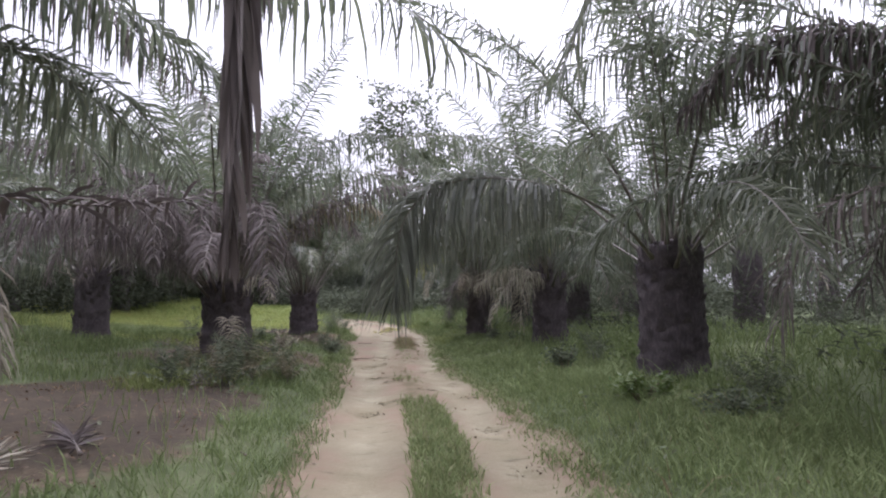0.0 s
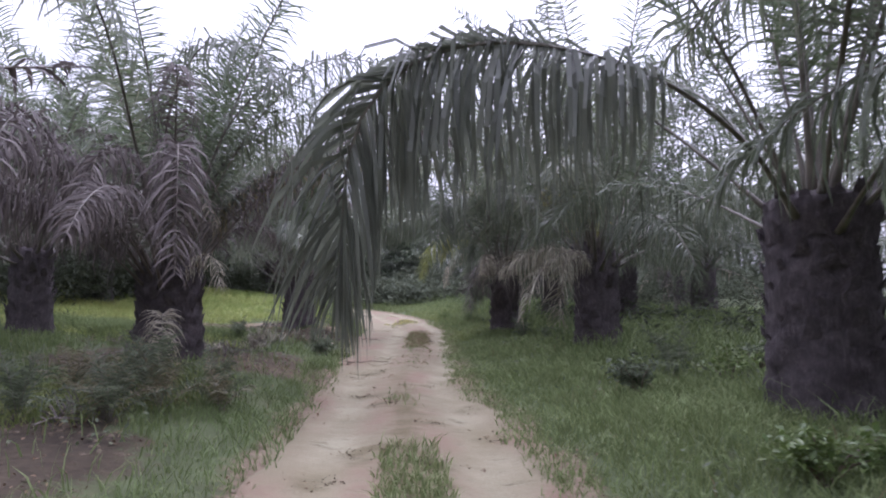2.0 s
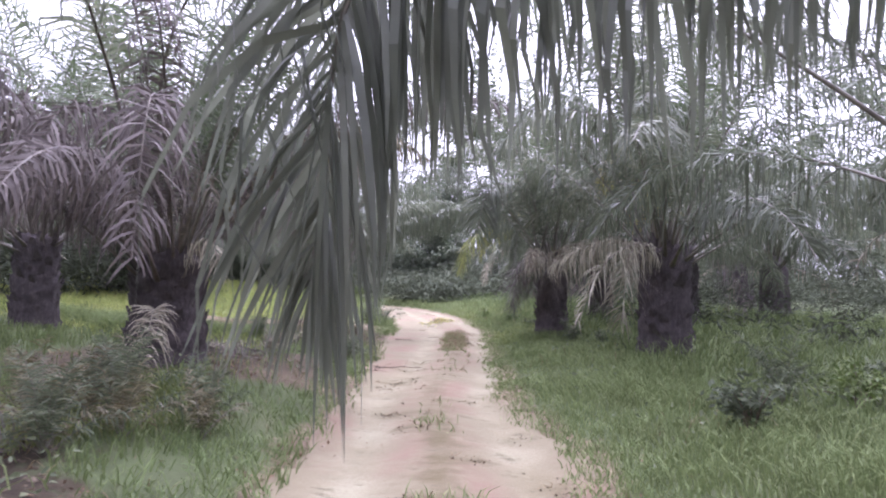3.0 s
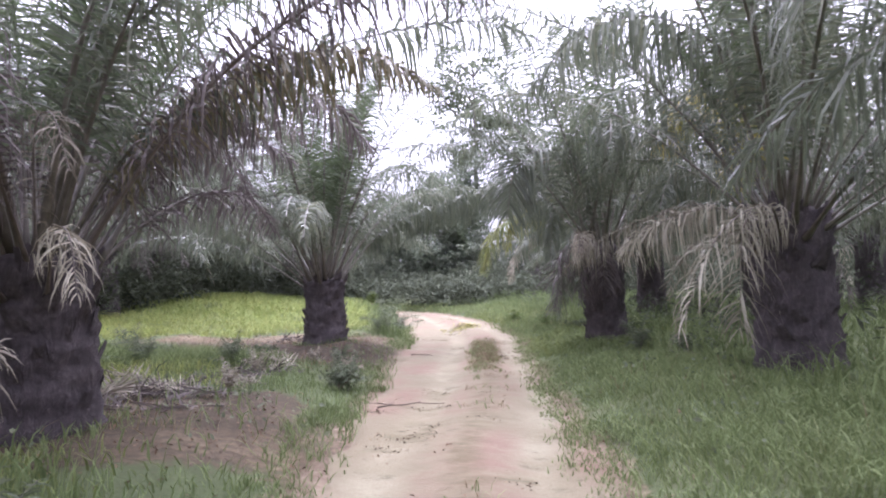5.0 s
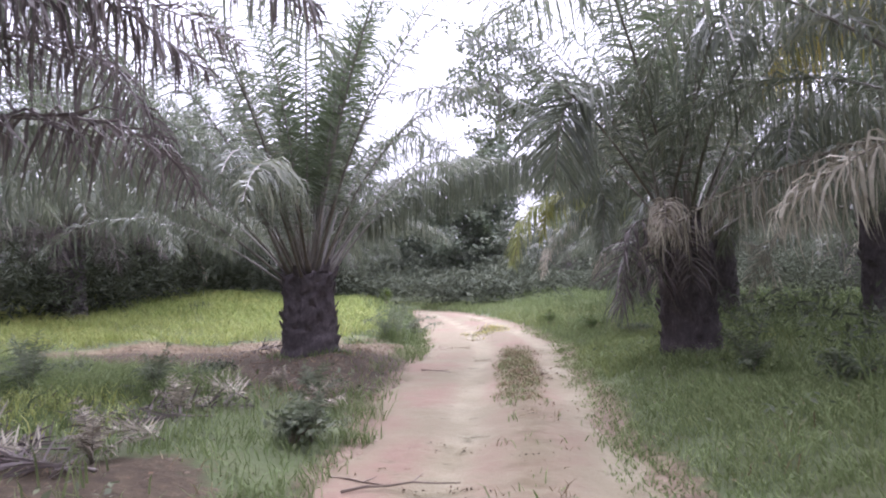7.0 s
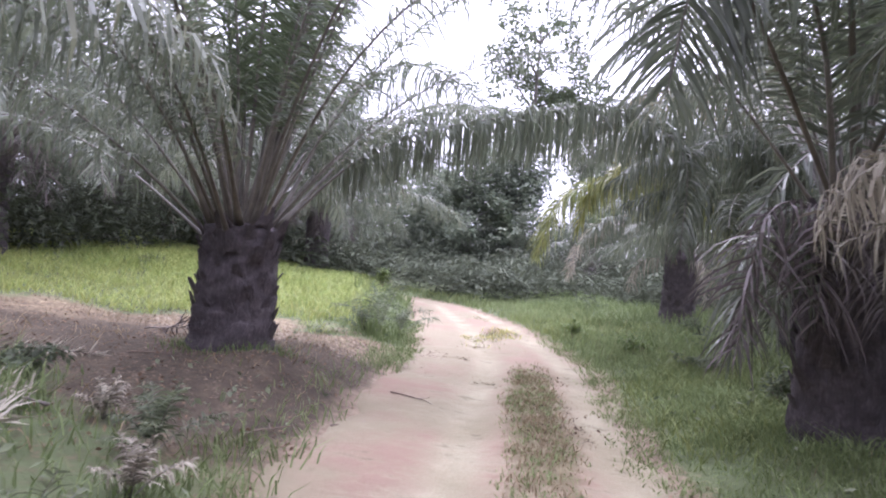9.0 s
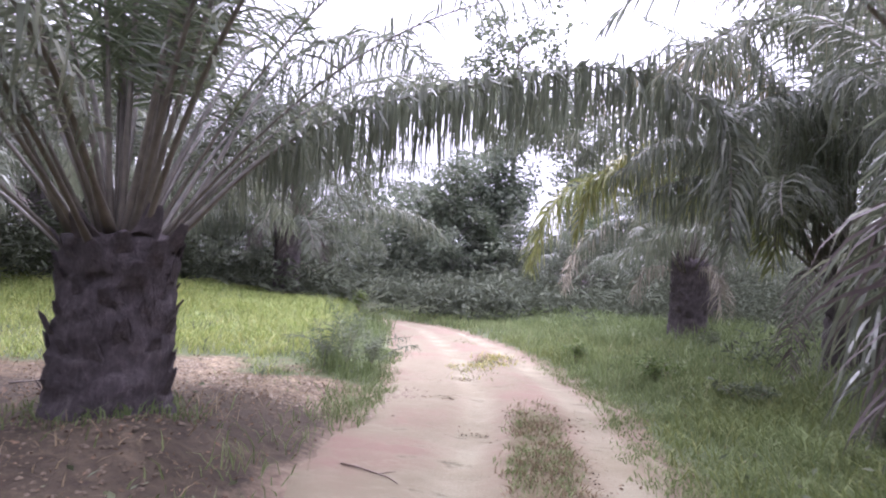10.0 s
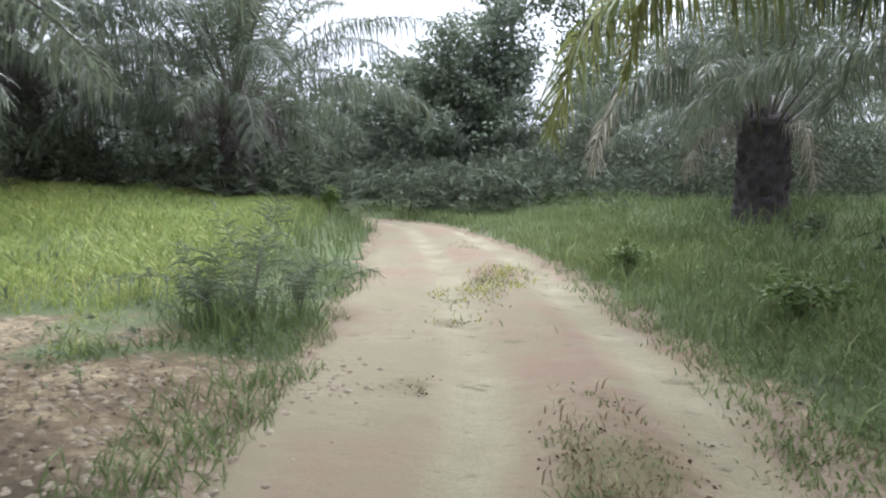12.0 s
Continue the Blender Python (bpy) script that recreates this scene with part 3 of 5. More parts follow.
LIBRARY, CURVES = {}, {}
BANDS = (87, 79, 71, 62, 52, 41, 29, 16)
for detail in ("near", "far", "open"):
    for band, elev in enumerate(BANDS):
        for v in range(1 if detail == "far" else 2):
            rng = np.random.default_rng(100 + band * 7 + v)
            bend = (12, 23, 38, 54, 72, 85, 91, 90)[band] * rng.uniform(0.9, 1.12)
            p = frond_curve(elev, bend, (5.0, 5.9, 6.3, 6.4, 6.3, 6.0, 5.6, 5.1)[band] * rng.uniform(0.93, 1.06), 1.9, rng.uniform(-14, 14), 12 if detail == "far" else 22)
            big = {"near": dict(pairs=104, leaf=0.86, width=0.027, segs=2 if band < 4 else 3), "far": dict(pairs=42, leaf=0.9, width=0.058, segs=2),
                   "open": dict(pairs=94, leaf=0.68, width=0.023, wild=1.6)}[detail]
            pair = frond_meshes("frond", p, 300 + band * 5 + v, droop=(0.35, 0.5, 0.7, 0.95, 1.15, 1.25, 1.3, 1.3)[band], bare=0.25, **big)
            LIBRARY[detail, "green", band, v] = dressed(pair, STALK, YOUNG if band < 3 else GREEN)
            CURVES[detail, "green", band, v] = p
            if detail == "near":
                LIBRARY[detail, "dusky", band, v] = [me.copy() for me in pair]
                for me, mat in zip(LIBRARY[detail, "dusky", band, v], (DEAD_STALK, DRY)):
                    me.materials[0] = mat
                CURVES[detail, "dusky", band, v] = p
    for v in range(1 if detail == "far" else 3):
        rng = np.random.default_rng(700 + v)
        p = frond_curve(26 - 14 * v, 118 - 10 * v, 3.6 + 0.3 * v, 0.8, rng.uniform(-20, 20), 10 if detail == "far" else 20)
        big = dict(pairs=80, leaf=0.66, width=0.024, wild=2.0, thick=0.6) if detail != "far" else dict(pairs=26, leaf=0.65, width=0.05, segs=2)
        LIBRARY[detail, "dead", 0, v] = dressed(frond_meshes("frond", p, 800 + v, droop=1.5, sparse=0.25, bare=0.12, **big), DEAD_STALK, DRY if v % 2 else DEAD)
        CURVES[detail, "dead", 0, v] = p


def clear_of_track(p, m):
    """Whether a frond keeps off the room that cars need over the track, and does not hang into the mown field."""
    q = p @ np.array(m.to_3x3()).T + np.array(m.translation)
    l, r = edges(q[:, 1])
    over_track = (np.abs(q[:, 0] - (l + r) / 2) < 1.75) & (q[:, 2] < 3.5)
    out = np.hypot(q[:, 0] - q[0, 0], q[:, 1] - q[0, 1])
    over_field = (q[:, 0] > -13) & (q[:, 0] < -4) & (q[:, 1] > 15.5) & (q[:, 1] < 27) & (out > 1.3) & (q[:, 2] < 2.5)
    return not np.any(over_track | over_field)


def add_frond(parent, pair, m, label=""):
    fr = new("frond", pair[0])
    fr.parent = parent
    fr.matrix_basis = m
    lf = new("foliage", pair[1])
    lf.parent = fr
    if label:
        tagged(fr, label)
    return fr


def trunk_mesh(h, r, seed, rows=13, cols=14):
    rng = np.random.default_rng(seed)
    v, f = [], []
    for i in range(rows + 1):
        u = i / rows
        rad = r * (1.12 - 0.16 * u + 0.22 * math.exp(-u * 9) + 0.10 * smooth(0.75, 1.0, u) - 0.5 * smooth(0.96, 1.0, u))
        for j in range(cols):
            a = 2 * math.pi * (j + 0.5 * (i % 2)) / cols
            q = rad * (1 + 0.045 * rng.normal())
            v.append((q * math.cos(a), q * math.sin(a), -0.25 + (h + 0.25) * u + 0.02 * rng.normal()))
    for i in range(rows):
        for j in range(cols):
            f.append((i * cols + j, i * cols + (j + 1) % cols, (i + 1) * cols + (j + 1) % cols, (i + 1) * cols + j))
    f.append(tuple(rows * cols + j for j in range(cols)))
    me = bpy.data.meshes.new("trunk")
    me.from_pydata(v, [], f)
    me.materials.append(TRUNK)
    me.polygons.foreach_set("use_smooth", [True] * len(me.polygons))
    me.update()
    return me


def stub_mesh(seed):
    """A cut leaf base: a flattened wedge that leans out and up, with a ragged end."""
    rng = np.random.default_rng(seed)
    v = []
    for u, w, d in ((0, 0.13, 0.08), (0.5, 0.1, 0.075), (1.0, 0.07, 0.05)):
        for a in range(6):
            c, s = math.cos(a * math.pi / 3), math.sin(a * math.pi / 3)
            v.append((0.01 + 0.085 * u + d * s * 0.5 + rng.normal(0, 0.006), w * c * (1 + rng.normal(0, 0.15)), 0.26 * u ** 1.1 + d * s * 0.6 + rng.normal(0, 0.025 * u)))
    f = [(i * 6 + j, i * 6 + (j + 1) % 6, (i + 1) * 6 + (j + 1) % 6, (i + 1) * 6 + j) for i in range(2) for j in range(6)]
    f += [tuple(12 + j for j in range(6))]
    me = bpy.data.meshes.new("leaf_base")
    me.from_pydata(v, [], f)
    me.materials.append(STUB)
    me.update()
    return me


STUBS = [stub_mesh(s) for s in range(4)]


def oil_palm(x, y, h, r=0.43, size=1.0, fronds=34, dead=4, seed=0, detail="near", turn=0.0, stubs=True, label="", skip=(), low=26, lean=0.0, dusky=0):
    """One oil palm: trunk with old leaf bases, a spiral crown of fronds, a few dead ones below.
    skip: azimuth ranges in degrees in which no low frond grows."""
    rng = np.random.default_rng(seed)
    root = new("oil_palm")
    root.matrix_basis = pose(x, y, float(height(x, y)), lean, 0, 0)
    tr = new("trunk", trunk_mesh(h, r, seed + 1, *((6, 9) if detail == "far" else (24, 22))))
    tr.parent = root
    if stubs:
        n = int(75 * h / 1.9)
        for i in range(n):
            a, z = i * 2.39996, 0.08 + (h - 0.12) * (i / n) ** 0.9
            st = new("leaf_base", STUBS[i % 4])
            st.parent = tr
            k = rng.uniform(0.5, 1.0)
            st.matrix_basis = pose(0.93 * r * math.cos(a), 0.93 * r * math.sin(a), z, rng.uniform(-16, 16), rng.uniform(-10, 14), math.degrees(a)) @ Matrix.Scale(k, 4)
    for i in range(fronds):
        u = (i + 0.5) / fronds
        az = (turn + i * 137.508 + rng.uniform(-9, 9)) % 360
        elev = 88 - (88 - low) * u ** 0.9 + rng.uniform(-3, 3)
        if elev < 60 and any(a <= az <= b for a, b in skip):
            continue
        band = min(range(8), key=lambda b: abs(BANDS[b] - elev))
        key = detail, "dusky" if elev < dusky else "green", band, int(rng.integers(0, 2)) if detail != "far" else 0
        rad = r * (0.12 + 0.62 * u)
        ca, sa = math.cos(math.radians(az)), math.sin(math.radians(az))
        k = size * rng.uniform(0.88, 1.1)
        m = pose(rad * ca, rad * sa, h - 0.05 - 0.42 * u * r / 0.43, 0, 0, az) @ pose(0, 0, 0, rng.uniform(-14, 14), -(elev - BANDS[band]), 0) @ Matrix.Scale(k, 4)
        if clear_of_track(CURVES[key], root.matrix_basis @ m):
            add_frond(root, LIBRARY[key], m)
    for i in range(dead):
        az = (turn + 40 + i * 360 / max(dead, 1) + rng.uniform(-25, 25)) % 360
        if any(a <= az <= b for a, b in skip):
            continue
        key = detail, "dead", 0, i % 3 if detail != "far" else 0
        ca, sa = math.cos(math.radians(az)), math.sin(math.radians(az))
        m = pose(r * 0.85 * ca, r * 0.85 * sa, h - 0.4, 0, 0, az) @ pose(0, 0, 0, rng.uniform(-15, 15), rng.uniform(-8, 10), 0) @ Matrix.Scale(size * rng.uniform(0.7, 0.95), 4)
        if clear_of_track(CURVES[key], root.matrix_basis @ m):
            add_frond(root, LIBRARY[key], m, "dry brown hanging frond")
    return tagged(root, label or "oil palm with rough dark trunk and arching green fronds", "palm tree", "oil palms of the plantation")


def own_frond(palm, points, seed, stalk=STALK, leaf_mat=GREEN, label="", **kw):
    """A frond that follows its own path, given in the world, hung on that palm."""
    p = through_points(points)
    base = palm.matrix_basis.translation
    pair = dressed(frond_meshes("frond", p - p[0], seed, **kw), stalk, leaf_mat)
    return add_frond(palm, pair, pose(*(p[0] - np.array(base))), label)


# ---------------------------------------------------------------- the palms beside the track
palm_l0 = oil_palm(-4.6, 2.4, 2.6, fronds=30, dead=2, seed=11, turn=20, skip=((300, 360), (0, 60)))
palm_l1 = oil_palm(-5.9, 14.1, 1.6, r=0.5, size=0.92, fronds=34, dead=0, seed=21, turn=70, low=36, dusky=62, label="oil palm with dusky brown old fronds round its trunk")
palm_p2 = oil_palm(-6.95, 23.8, 1.55, r=0.47, fronds=54, dead=0, seed=31, detail="open", turn=10, low=24, label="stout oil palm with stubbly dark trunk on bare soil")
palm_r0 = oil_palm(5.6, 6.0, 2.4, size=1.08, fronds=46, dead=2, seed=41, turn=0)
palm_r1 = oil_palm(2.95, 10.4, 2.1, r=0.48, fronds=22, dead=0, seed=51, turn=33, label="oil palm whose long frond arches over the track")
palm_r2 = oil_palm(1.75, 17.8, 2.0, r=0.45, size=0.95, fronds=38, dead=0, seed=61, turn=5, label="oil palm with withered straw-brown fronds hanging low")
palm_r3 = oil_palm(-0.3, 23.2, 2.1, r=0.39, size=0.95, fronds=30, dead=0, seed=71, turn=50, label="oil palm with grey withered lower fronds")
palm_r5 = oil_palm(1.7, 31.8, 2.3, fronds=36, dead=2, seed=81, turn=15)
palm_r6 = oil_palm(-0.1, 39.0, 2.3, r=0.5, size=0.9, fronds=34, dead=1, seed=91, turn=25, low=34, label="oil palm with fanned grey-green fronds and a withered one")
oil_palm(3.8, 26.5, 2.5, size=1.05, fronds=40, dead=2, seed=93, turn=75, low=18)
oil_palm(1.4, 45.5, 2.3, size=0.8, fronds=28, dead=2, seed=95, turn=60)
palm_l3 = oil_palm(-15.0, 42.5, 3.1, r=0.5, size=1.2, fronds=54, dead=0, seed=97, turn=45, low=8)
palm_l4 = oil_palm(-20.3, 39.5, 3.2, r=0.5, size=1.25, fronds=54, dead=0, seed=98, turn=10, low=20)
palm_l6 = oil_palm(-17.5, 29.0, 2.9, r=0.48, size=1.15, fronds=54, dead=0, seed=101, turn=30, low=18, label="oil palm with low-hanging fronds behind the field")
oil_palm(-11.5, 17.8, 2.0, fronds=32, dead=4, seed=99, turn=85, low=14)

# the long frond over the track, its end hanging beside the left rut
own_frond(palm_r1, [(2.75, 10.25, 2.1), (1.9, 9.3, 2.75), (0.8, 8.2, 3.05), (-0.3, 7.5, 3.0), (-0.95, 7.4, 2.55), (-1.12, 7.5, 1.5)], 5, STALK, HAZED,
          label="long arching frond with a curtain of hanging leaflets", pairs=175, leaf=1.05, width=0.028, droop=1.9, segs=4, bare=0.45, forward=0.95, taper=0.35, twist=88, wild=1.4, lift=0.12,
          worn=lambda v: (v[..., 0] + 2.75 > -0.84) & (v[..., 2] + 2.1 < 1.74) & (v[..., 1] + 10.25 < 9.0))
# a withered frond hanging close to the passing car
own_frond(palm_l0, [(-4.4, 2.4, 2.5), (-3.0, 2.4, 4.1), (-1.6, 2.25, 4.3), (-0.98, 2.2, 3.3), (-0.92, 2.2, 1.75)], 6, DEAD_STALK, DRY,
          "withered frond hanging straight down", pairs=120, leaf=0.6, width=0.04, droop=2.6, forward=3.2, segs=4)
own_frond(palm_l0, [(-4.4, 2.5, 2.5), (-3.6, 3.4, 3.8), (-2.2, 4.4, 4.3), (-0.9, 5.2, 4.2), (0.1, 5.7, 3.6)], 7,
          pairs=80, leaf=0.95, width=0.032, droop=1.45)
own_frond(palm_l0, [(-4.4, 2.6, 2.4), (-4.2, 4.2, 2.4), (-3.6, 6.0, 2.5), (-2.9, 7.6, 3.0)], 8, DEAD_STALK, DRY, "dry brown frond", pairs=60, leaf=0.6, droop=0.8)
own_frond(palm_l0, [(-4.5, 2.6, 2.6), (-4.4, 4.2, 4.2), (-3.8, 5.8, 4.6), (-3.0, 7.0, 4.1)], 43, pairs=110, leaf=0.95, width=0.04, droop=1.3, wild=1.4)
own_frond(palm_l0, [(-4.5, 2.6, 2.6), (-3.9, 3.6, 4.2), (-2.9, 5.0, 4.9), (-2.0, 6.2, 4.7)], 44, pairs=110, leaf=0.95, width=0.04, droop=1.3, wild=1.4)
own_frond(palm_l0, [(-4.7, 2.6, 2.5), (-5.2, 4.4, 3.6), (-5.2, 6.4, 3.9), (-4.8, 8.0, 3.2)], 45, pairs=110, leaf=0.9, width=0.04, droop=1.3, wild=1.4)
own_frond(palm_l0, [(-4.5, 2.6, 2.5), (-4.6, 3.9, 3.6), (-4.2, 5.4, 3.8), (-3.6, 6.6, 3.2)], 17, pairs=80, leaf=0.85, droop=1.2)
own_frond(palm_r0, [(5.4, 6.0, 2.4), (4.2, 5.9, 4.4), (2.6, 5.7, 5.2), (1.3, 5.5, 4.8), (0.65, 5.4, 3.5)], 25, pairs=95, leaf=0.95, width=0.032, droop=1.7, segs=4)
own_frond(palm_r0, [(5.4, 6.2, 2.4), (4.6, 6.8, 4.0), (3.4, 7.4, 4.6), (2.2, 7.8, 4.0)], 26, pairs=90, leaf=0.95, width=0.032, droop=1.7)
own_frond(palm_r0, [(5.4, 6.1, 2.4), (4.7, 6.6, 3.9), (3.8, 7.0, 4.5), (2.9, 7.3, 4.3), (2.3, 7.5, 3.7)], 65, DEAD_STALK, DRY, "dark dry frond", pairs=120, leaf=0.85, width=0.034, droop=1.6, wild=1.6)
own_frond(palm_r0, [(5.5, 6.3, 2.4), (5.1, 7.3, 3.8), (4.5, 8.2, 4.3), (3.8, 8.9, 3.9)], 66, DEAD_STALK, DRY, "dark dry frond", pairs=110, leaf=0.85, width=0.034, droop=1.6, wild=1.6)
# dusky fronds of the first palm
own_frond(palm_l1, [(-5.7, 13.9, 1.7), (-5.0, 12.6, 2.9), (-4.1, 11.0, 3.3), (-3.65, 10.2, 2.9), (-3.4, 9.75, 1.7)], 18, DEAD_STALK, DRY,
          "dry mauve-brown frond with hanging tip", pairs=120, leaf=0.72, width=0.024, droop=1.3, wild=2.0, thick=0.6)
own_frond(palm_l1, [(-6.1, 13.8, 1.7), (-6.2, 12.4, 3.0), (-5.8, 10.8, 3.6), (-5.2, 9.6, 3.2), (-4.9, 9.0, 2.2)], 19, DEAD_STALK, DRY,
          "dry mauve-brown frond", pairs=120, leaf=0.72, width=0.024, droop=1.3, wild=2.0, thick=0.6)
own_frond(palm_l1, [(-5.9, 13.8, 1.8), (-5.4, 12.2, 3.6), (-4.8, 10.6, 4.6), (-4.2, 9.2, 4.6), (-3.8, 8.2, 4.0)], 20, STALK, GREEN, pairs=90, leaf=0.85, width=0.036, droop=1.2)
own_frond(palm_l1, [(-5.7, 14.1, 1.9), (-4.9, 14.4, 3.2), (-3.6, 15.0, 4.0), (-2.0, 15.8, 4.5), (-1.2, 16.1, 4.3)], 21, pairs=90, leaf=0.8, width=0.036, droop=1.1)
own_frond(palm_l1, [(-5.7, 14.0, 1.9), (-4.9, 13.8, 3.6), (-3.6, 13.7, 4.4), (-2.4, 13.9, 4.4), (-1.6, 14.1, 3.9)], 56, pairs=84, leaf=0.9, width=0.032, droop=1.4, wild=1.3)
own_frond(palm_l1, [(-5.6, 13.8, 2.0), (-4.6, 13.4, 4.2), (-3.2, 13.2, 5.1), (-1.9, 13.2, 5.0), (-1.2, 13.2, 4.4)], 57, pairs=84, leaf=0.9, width=0.032, droop=1.4, wild=1.3)
own_frond(palm_l1, [(-5.8, 13.7, 2.0), (-5.3, 12.8, 4.0), (-4.4, 12.0, 4.9), (-3.4, 11.4, 4.7), (-2.9, 11.1, 4.1)], 58, pairs=84, leaf=0.9, width=0.032, droop=1.4, wild=1.3)
own_frond(palm_l1, [(-5.7, 14.2, 1.9), (-5.2, 14.8, 3.1), (-4.4, 15.4, 3.8), (-3.7, 15.9, 3.8), (-3.3, 16.3, 3.3)], 59, DEAD_STALK, DRY, "dry mauve-brown frond", pairs=120, leaf=0.75, width=0.026, droop=1.4, wild=2.0, thick=0.6)
own_frond(palm_l1, [(-5.9, 14.4, 1.9), (-5.8, 15.4, 3.2), (-5.4, 16.6, 3.9), (-4.9, 17.6, 3.5)], 60, DEAD_STALK, DRY, "dry mauve-brown frond", pairs=120, leaf=0.75, width=0.026, droop=1.4, wild=2.0, thick=0.6)
own_frond(palm_l1, [(-6.2, 14.4, 1.9), (-6.8, 15.2, 3.5), (-7.2, 16.4, 4.3), (-7.4, 17.6, 4.0)], 61, DEAD_STALK, DRY, "dry mauve-brown frond", pairs=120, leaf=0.75, width=0.026, droop=1.4, wild=2.0, thick=0.6)
own_frond(palm_l1, [(-5.6, 14.2, 1.9), (-4.9, 14.5, 3.1), (-3.9, 14.7, 3.85), (-2.9, 14.9, 3.9), (-2.2, 15.0, 3.5)], 64, STALK, YELLOW_BROWN, "browning frond reaching over the track", pairs=120, leaf=0.72, width=0.034, droop=1.3, wild=1.4)
own_frond(palm_l1, [(-5.5, 13.8, 1.6), (-5.05, 13.4, 2.1), (-4.65, 13.1, 2.05), (-4.4, 12.9, 1.6)], 71, DEAD_STALK, DEAD, "short withered frond beside the trunk", pairs=40, leaf=0.4, width=0.014, droop=1.7, bare=0.2, wild=2.0, thick=0.5, segs=4)
own_frond(palm_l1, [(-5.6, 13.8, 1.8), (-5.25, 13.4, 2.9), (-4.85, 13.15, 3.0), (-4.55, 13.0, 2.5)], 72, DEAD_STALK, DEAD, "short withered frond beside the trunk", pairs=40, leaf=0.4, width=0.014, droop=1.7, bare=0.2, wild=2.0, thick=0.5, segs=4)
own_frond(palm_l1, [(-5.7, 13.7, 1.1), (-5.45, 13.1, 1.2), (-5.1, 12.5, 1.0), (-4.85, 12.1, 0.6)], 74, DEAD_STALK, DEAD, "broken withered frond leaning on the trunk", pairs=50, leaf=0.5, width=0.018, droop=0.8, bare=0.2, wild=2.0, thick=0.6, segs=4)
# withered and hanging fronds of the third palm on that side
own_frond(palm_r2, [(1.6, 17.6, 1.95), (1.2, 16.7, 2.35), (0.55, 16.25, 2.0), (0.05, 16.1, 0.95)], 9, DEAD_STALK, PALE_DEAD,
          "withered straw-coloured frond drooping to the grass", pairs=70, leaf=0.62, sparse=0.25, width=0.016, droop=1.7, bare=0.1, lift=0.8, wild=2.2, thick=0.6, segs=4)
own_frond(palm_r2, [(1.6, 17.8, 2.0), (1.0, 17.75, 2.45), (0.35, 17.9, 2.4), (-0.3, 18.0, 2.0)], 10, DEAD_STALK, PALE_DEAD,
          "withered straw-coloured frond", pairs=85, leaf=0.85, width=0.019, droop=1.8, bare=0.1, lift=0.8, wild=2.2, thick=0.6, segs=4)
own_frond(palm_r2, [(1.6, 17.6, 2.1), (1.25, 17.2, 3.9), (0.3, 16.9, 4.7), (-0.7, 16.7, 4.6), (-1.4, 16.6, 3.9)], 22, pairs=95, leaf=1.05, width=0.032, droop=1.9, segs=4)
own_frond(palm_r2, [(1.6, 17.5, 2.1), (1.6, 16.5, 3.8), (1.2, 15.2, 4.5), (0.8, 14.2, 4.0)], 23, pairs=90, leaf=1.0, width=0.032, droop=1.9, segs=4)
own_frond(palm_r3, [(-0.8, 22.6, 2.05), (-0.72, 21.9, 2.5), (-0.78, 21.1, 2.5), (-0.85, 20.5, 2.1)], 12, DEAD_STALK, DEAD,
          "grey withered frond", pairs=70, leaf=0.62, width=0.024, droop=1.8, bare=0.1, wild=2.2, thick=0.6, segs=4)
own_frond(palm_r3, [(-0.6, 22.7, 2.1), (-0.9, 22.3, 3.7), (-1.4, 21.8, 4.3), (-1.95, 21.4, 3.9), (-2.15, 21.2, 2.9)], 13, pairs=120, leaf=1.15, width=0.03, droop=0.9, twist=60, forward=0.8, segs=4)
own_frond(palm_r3, [(-0.7, 22.6, 2.1), (-0.3, 21.6, 3.7), (-0.2, 20.2, 4.4), (-0.3, 19.0, 3.7)], 24, pairs=90, leaf=0.95, width=0.032, droop=1.5)
# the frond of the second palm that spans the track
own_frond(palm_p2, [(-6.7, 23.9, 1.75), (-5.95, 24.6, 2.9), (-5.2, 25.3, 3.55), (-4.0, 26.1, 4.05), (-2.6, 26.9, 4.45), (-1.5, 26.6, 3.7), (-1.5, 25.9, 2.2)], 14,
          label="long frond spanning the track", pairs=320, leaf=1.1, width=0.031, droop=2.1, segs=4, bare=0.16, wild=2.0, lift=0.7)
for az, far, top, end in ((-100, 4.2, 3.5, 2.4), (-135, 4.4, 3.2, 2.1), (-160, 4.2, 3.5, 2.2), (-75, 3.6, 3.4, 2.3), (-118, 3.2, 2.9, 2.0), (165, 4.0, 3.3, 2.3), (-148, 3.4, 2.9, 2.0)):
    ca, sa = math.cos(radians(az)), math.sin(radians(az))
    own_frond(palm_l1, [(-5.9 + 0.3 * ca, 14.1 + 0.3 * sa, 1.7)] + [(-5.9 + ca * far * u, 14.1 + sa * far * u, z) for u, z in ((0.35, top - 0.35), (0.7, top), (0.95, (top + end) / 2 + 0.3), (1.03, end))],
              200 - int(az), DEAD_STALK, DRY, "dry mauve-brown frond", pairs=110, leaf=0.72, width=0.024, droop=1.5, wild=2.2, thick=0.6)
own_frond(palm_l1, [(-5.6, 14.5, 1.9), (-5.3, 16.0, 4.0), (-4.9, 18.0, 4.9), (-4.5, 19.6, 4.3)], 27, pairs=80, leaf=0.95, width=0.032, droop=1.5)
own_frond(palm_l1, [(-6.0, 14.6, 1.9), (-6.6, 16.4, 4.2), (-7.2, 18.4, 4.9), (-7.6, 20.2, 4.1)], 28, pairs=80, leaf=0.95, width=0.032, droop=1.5)
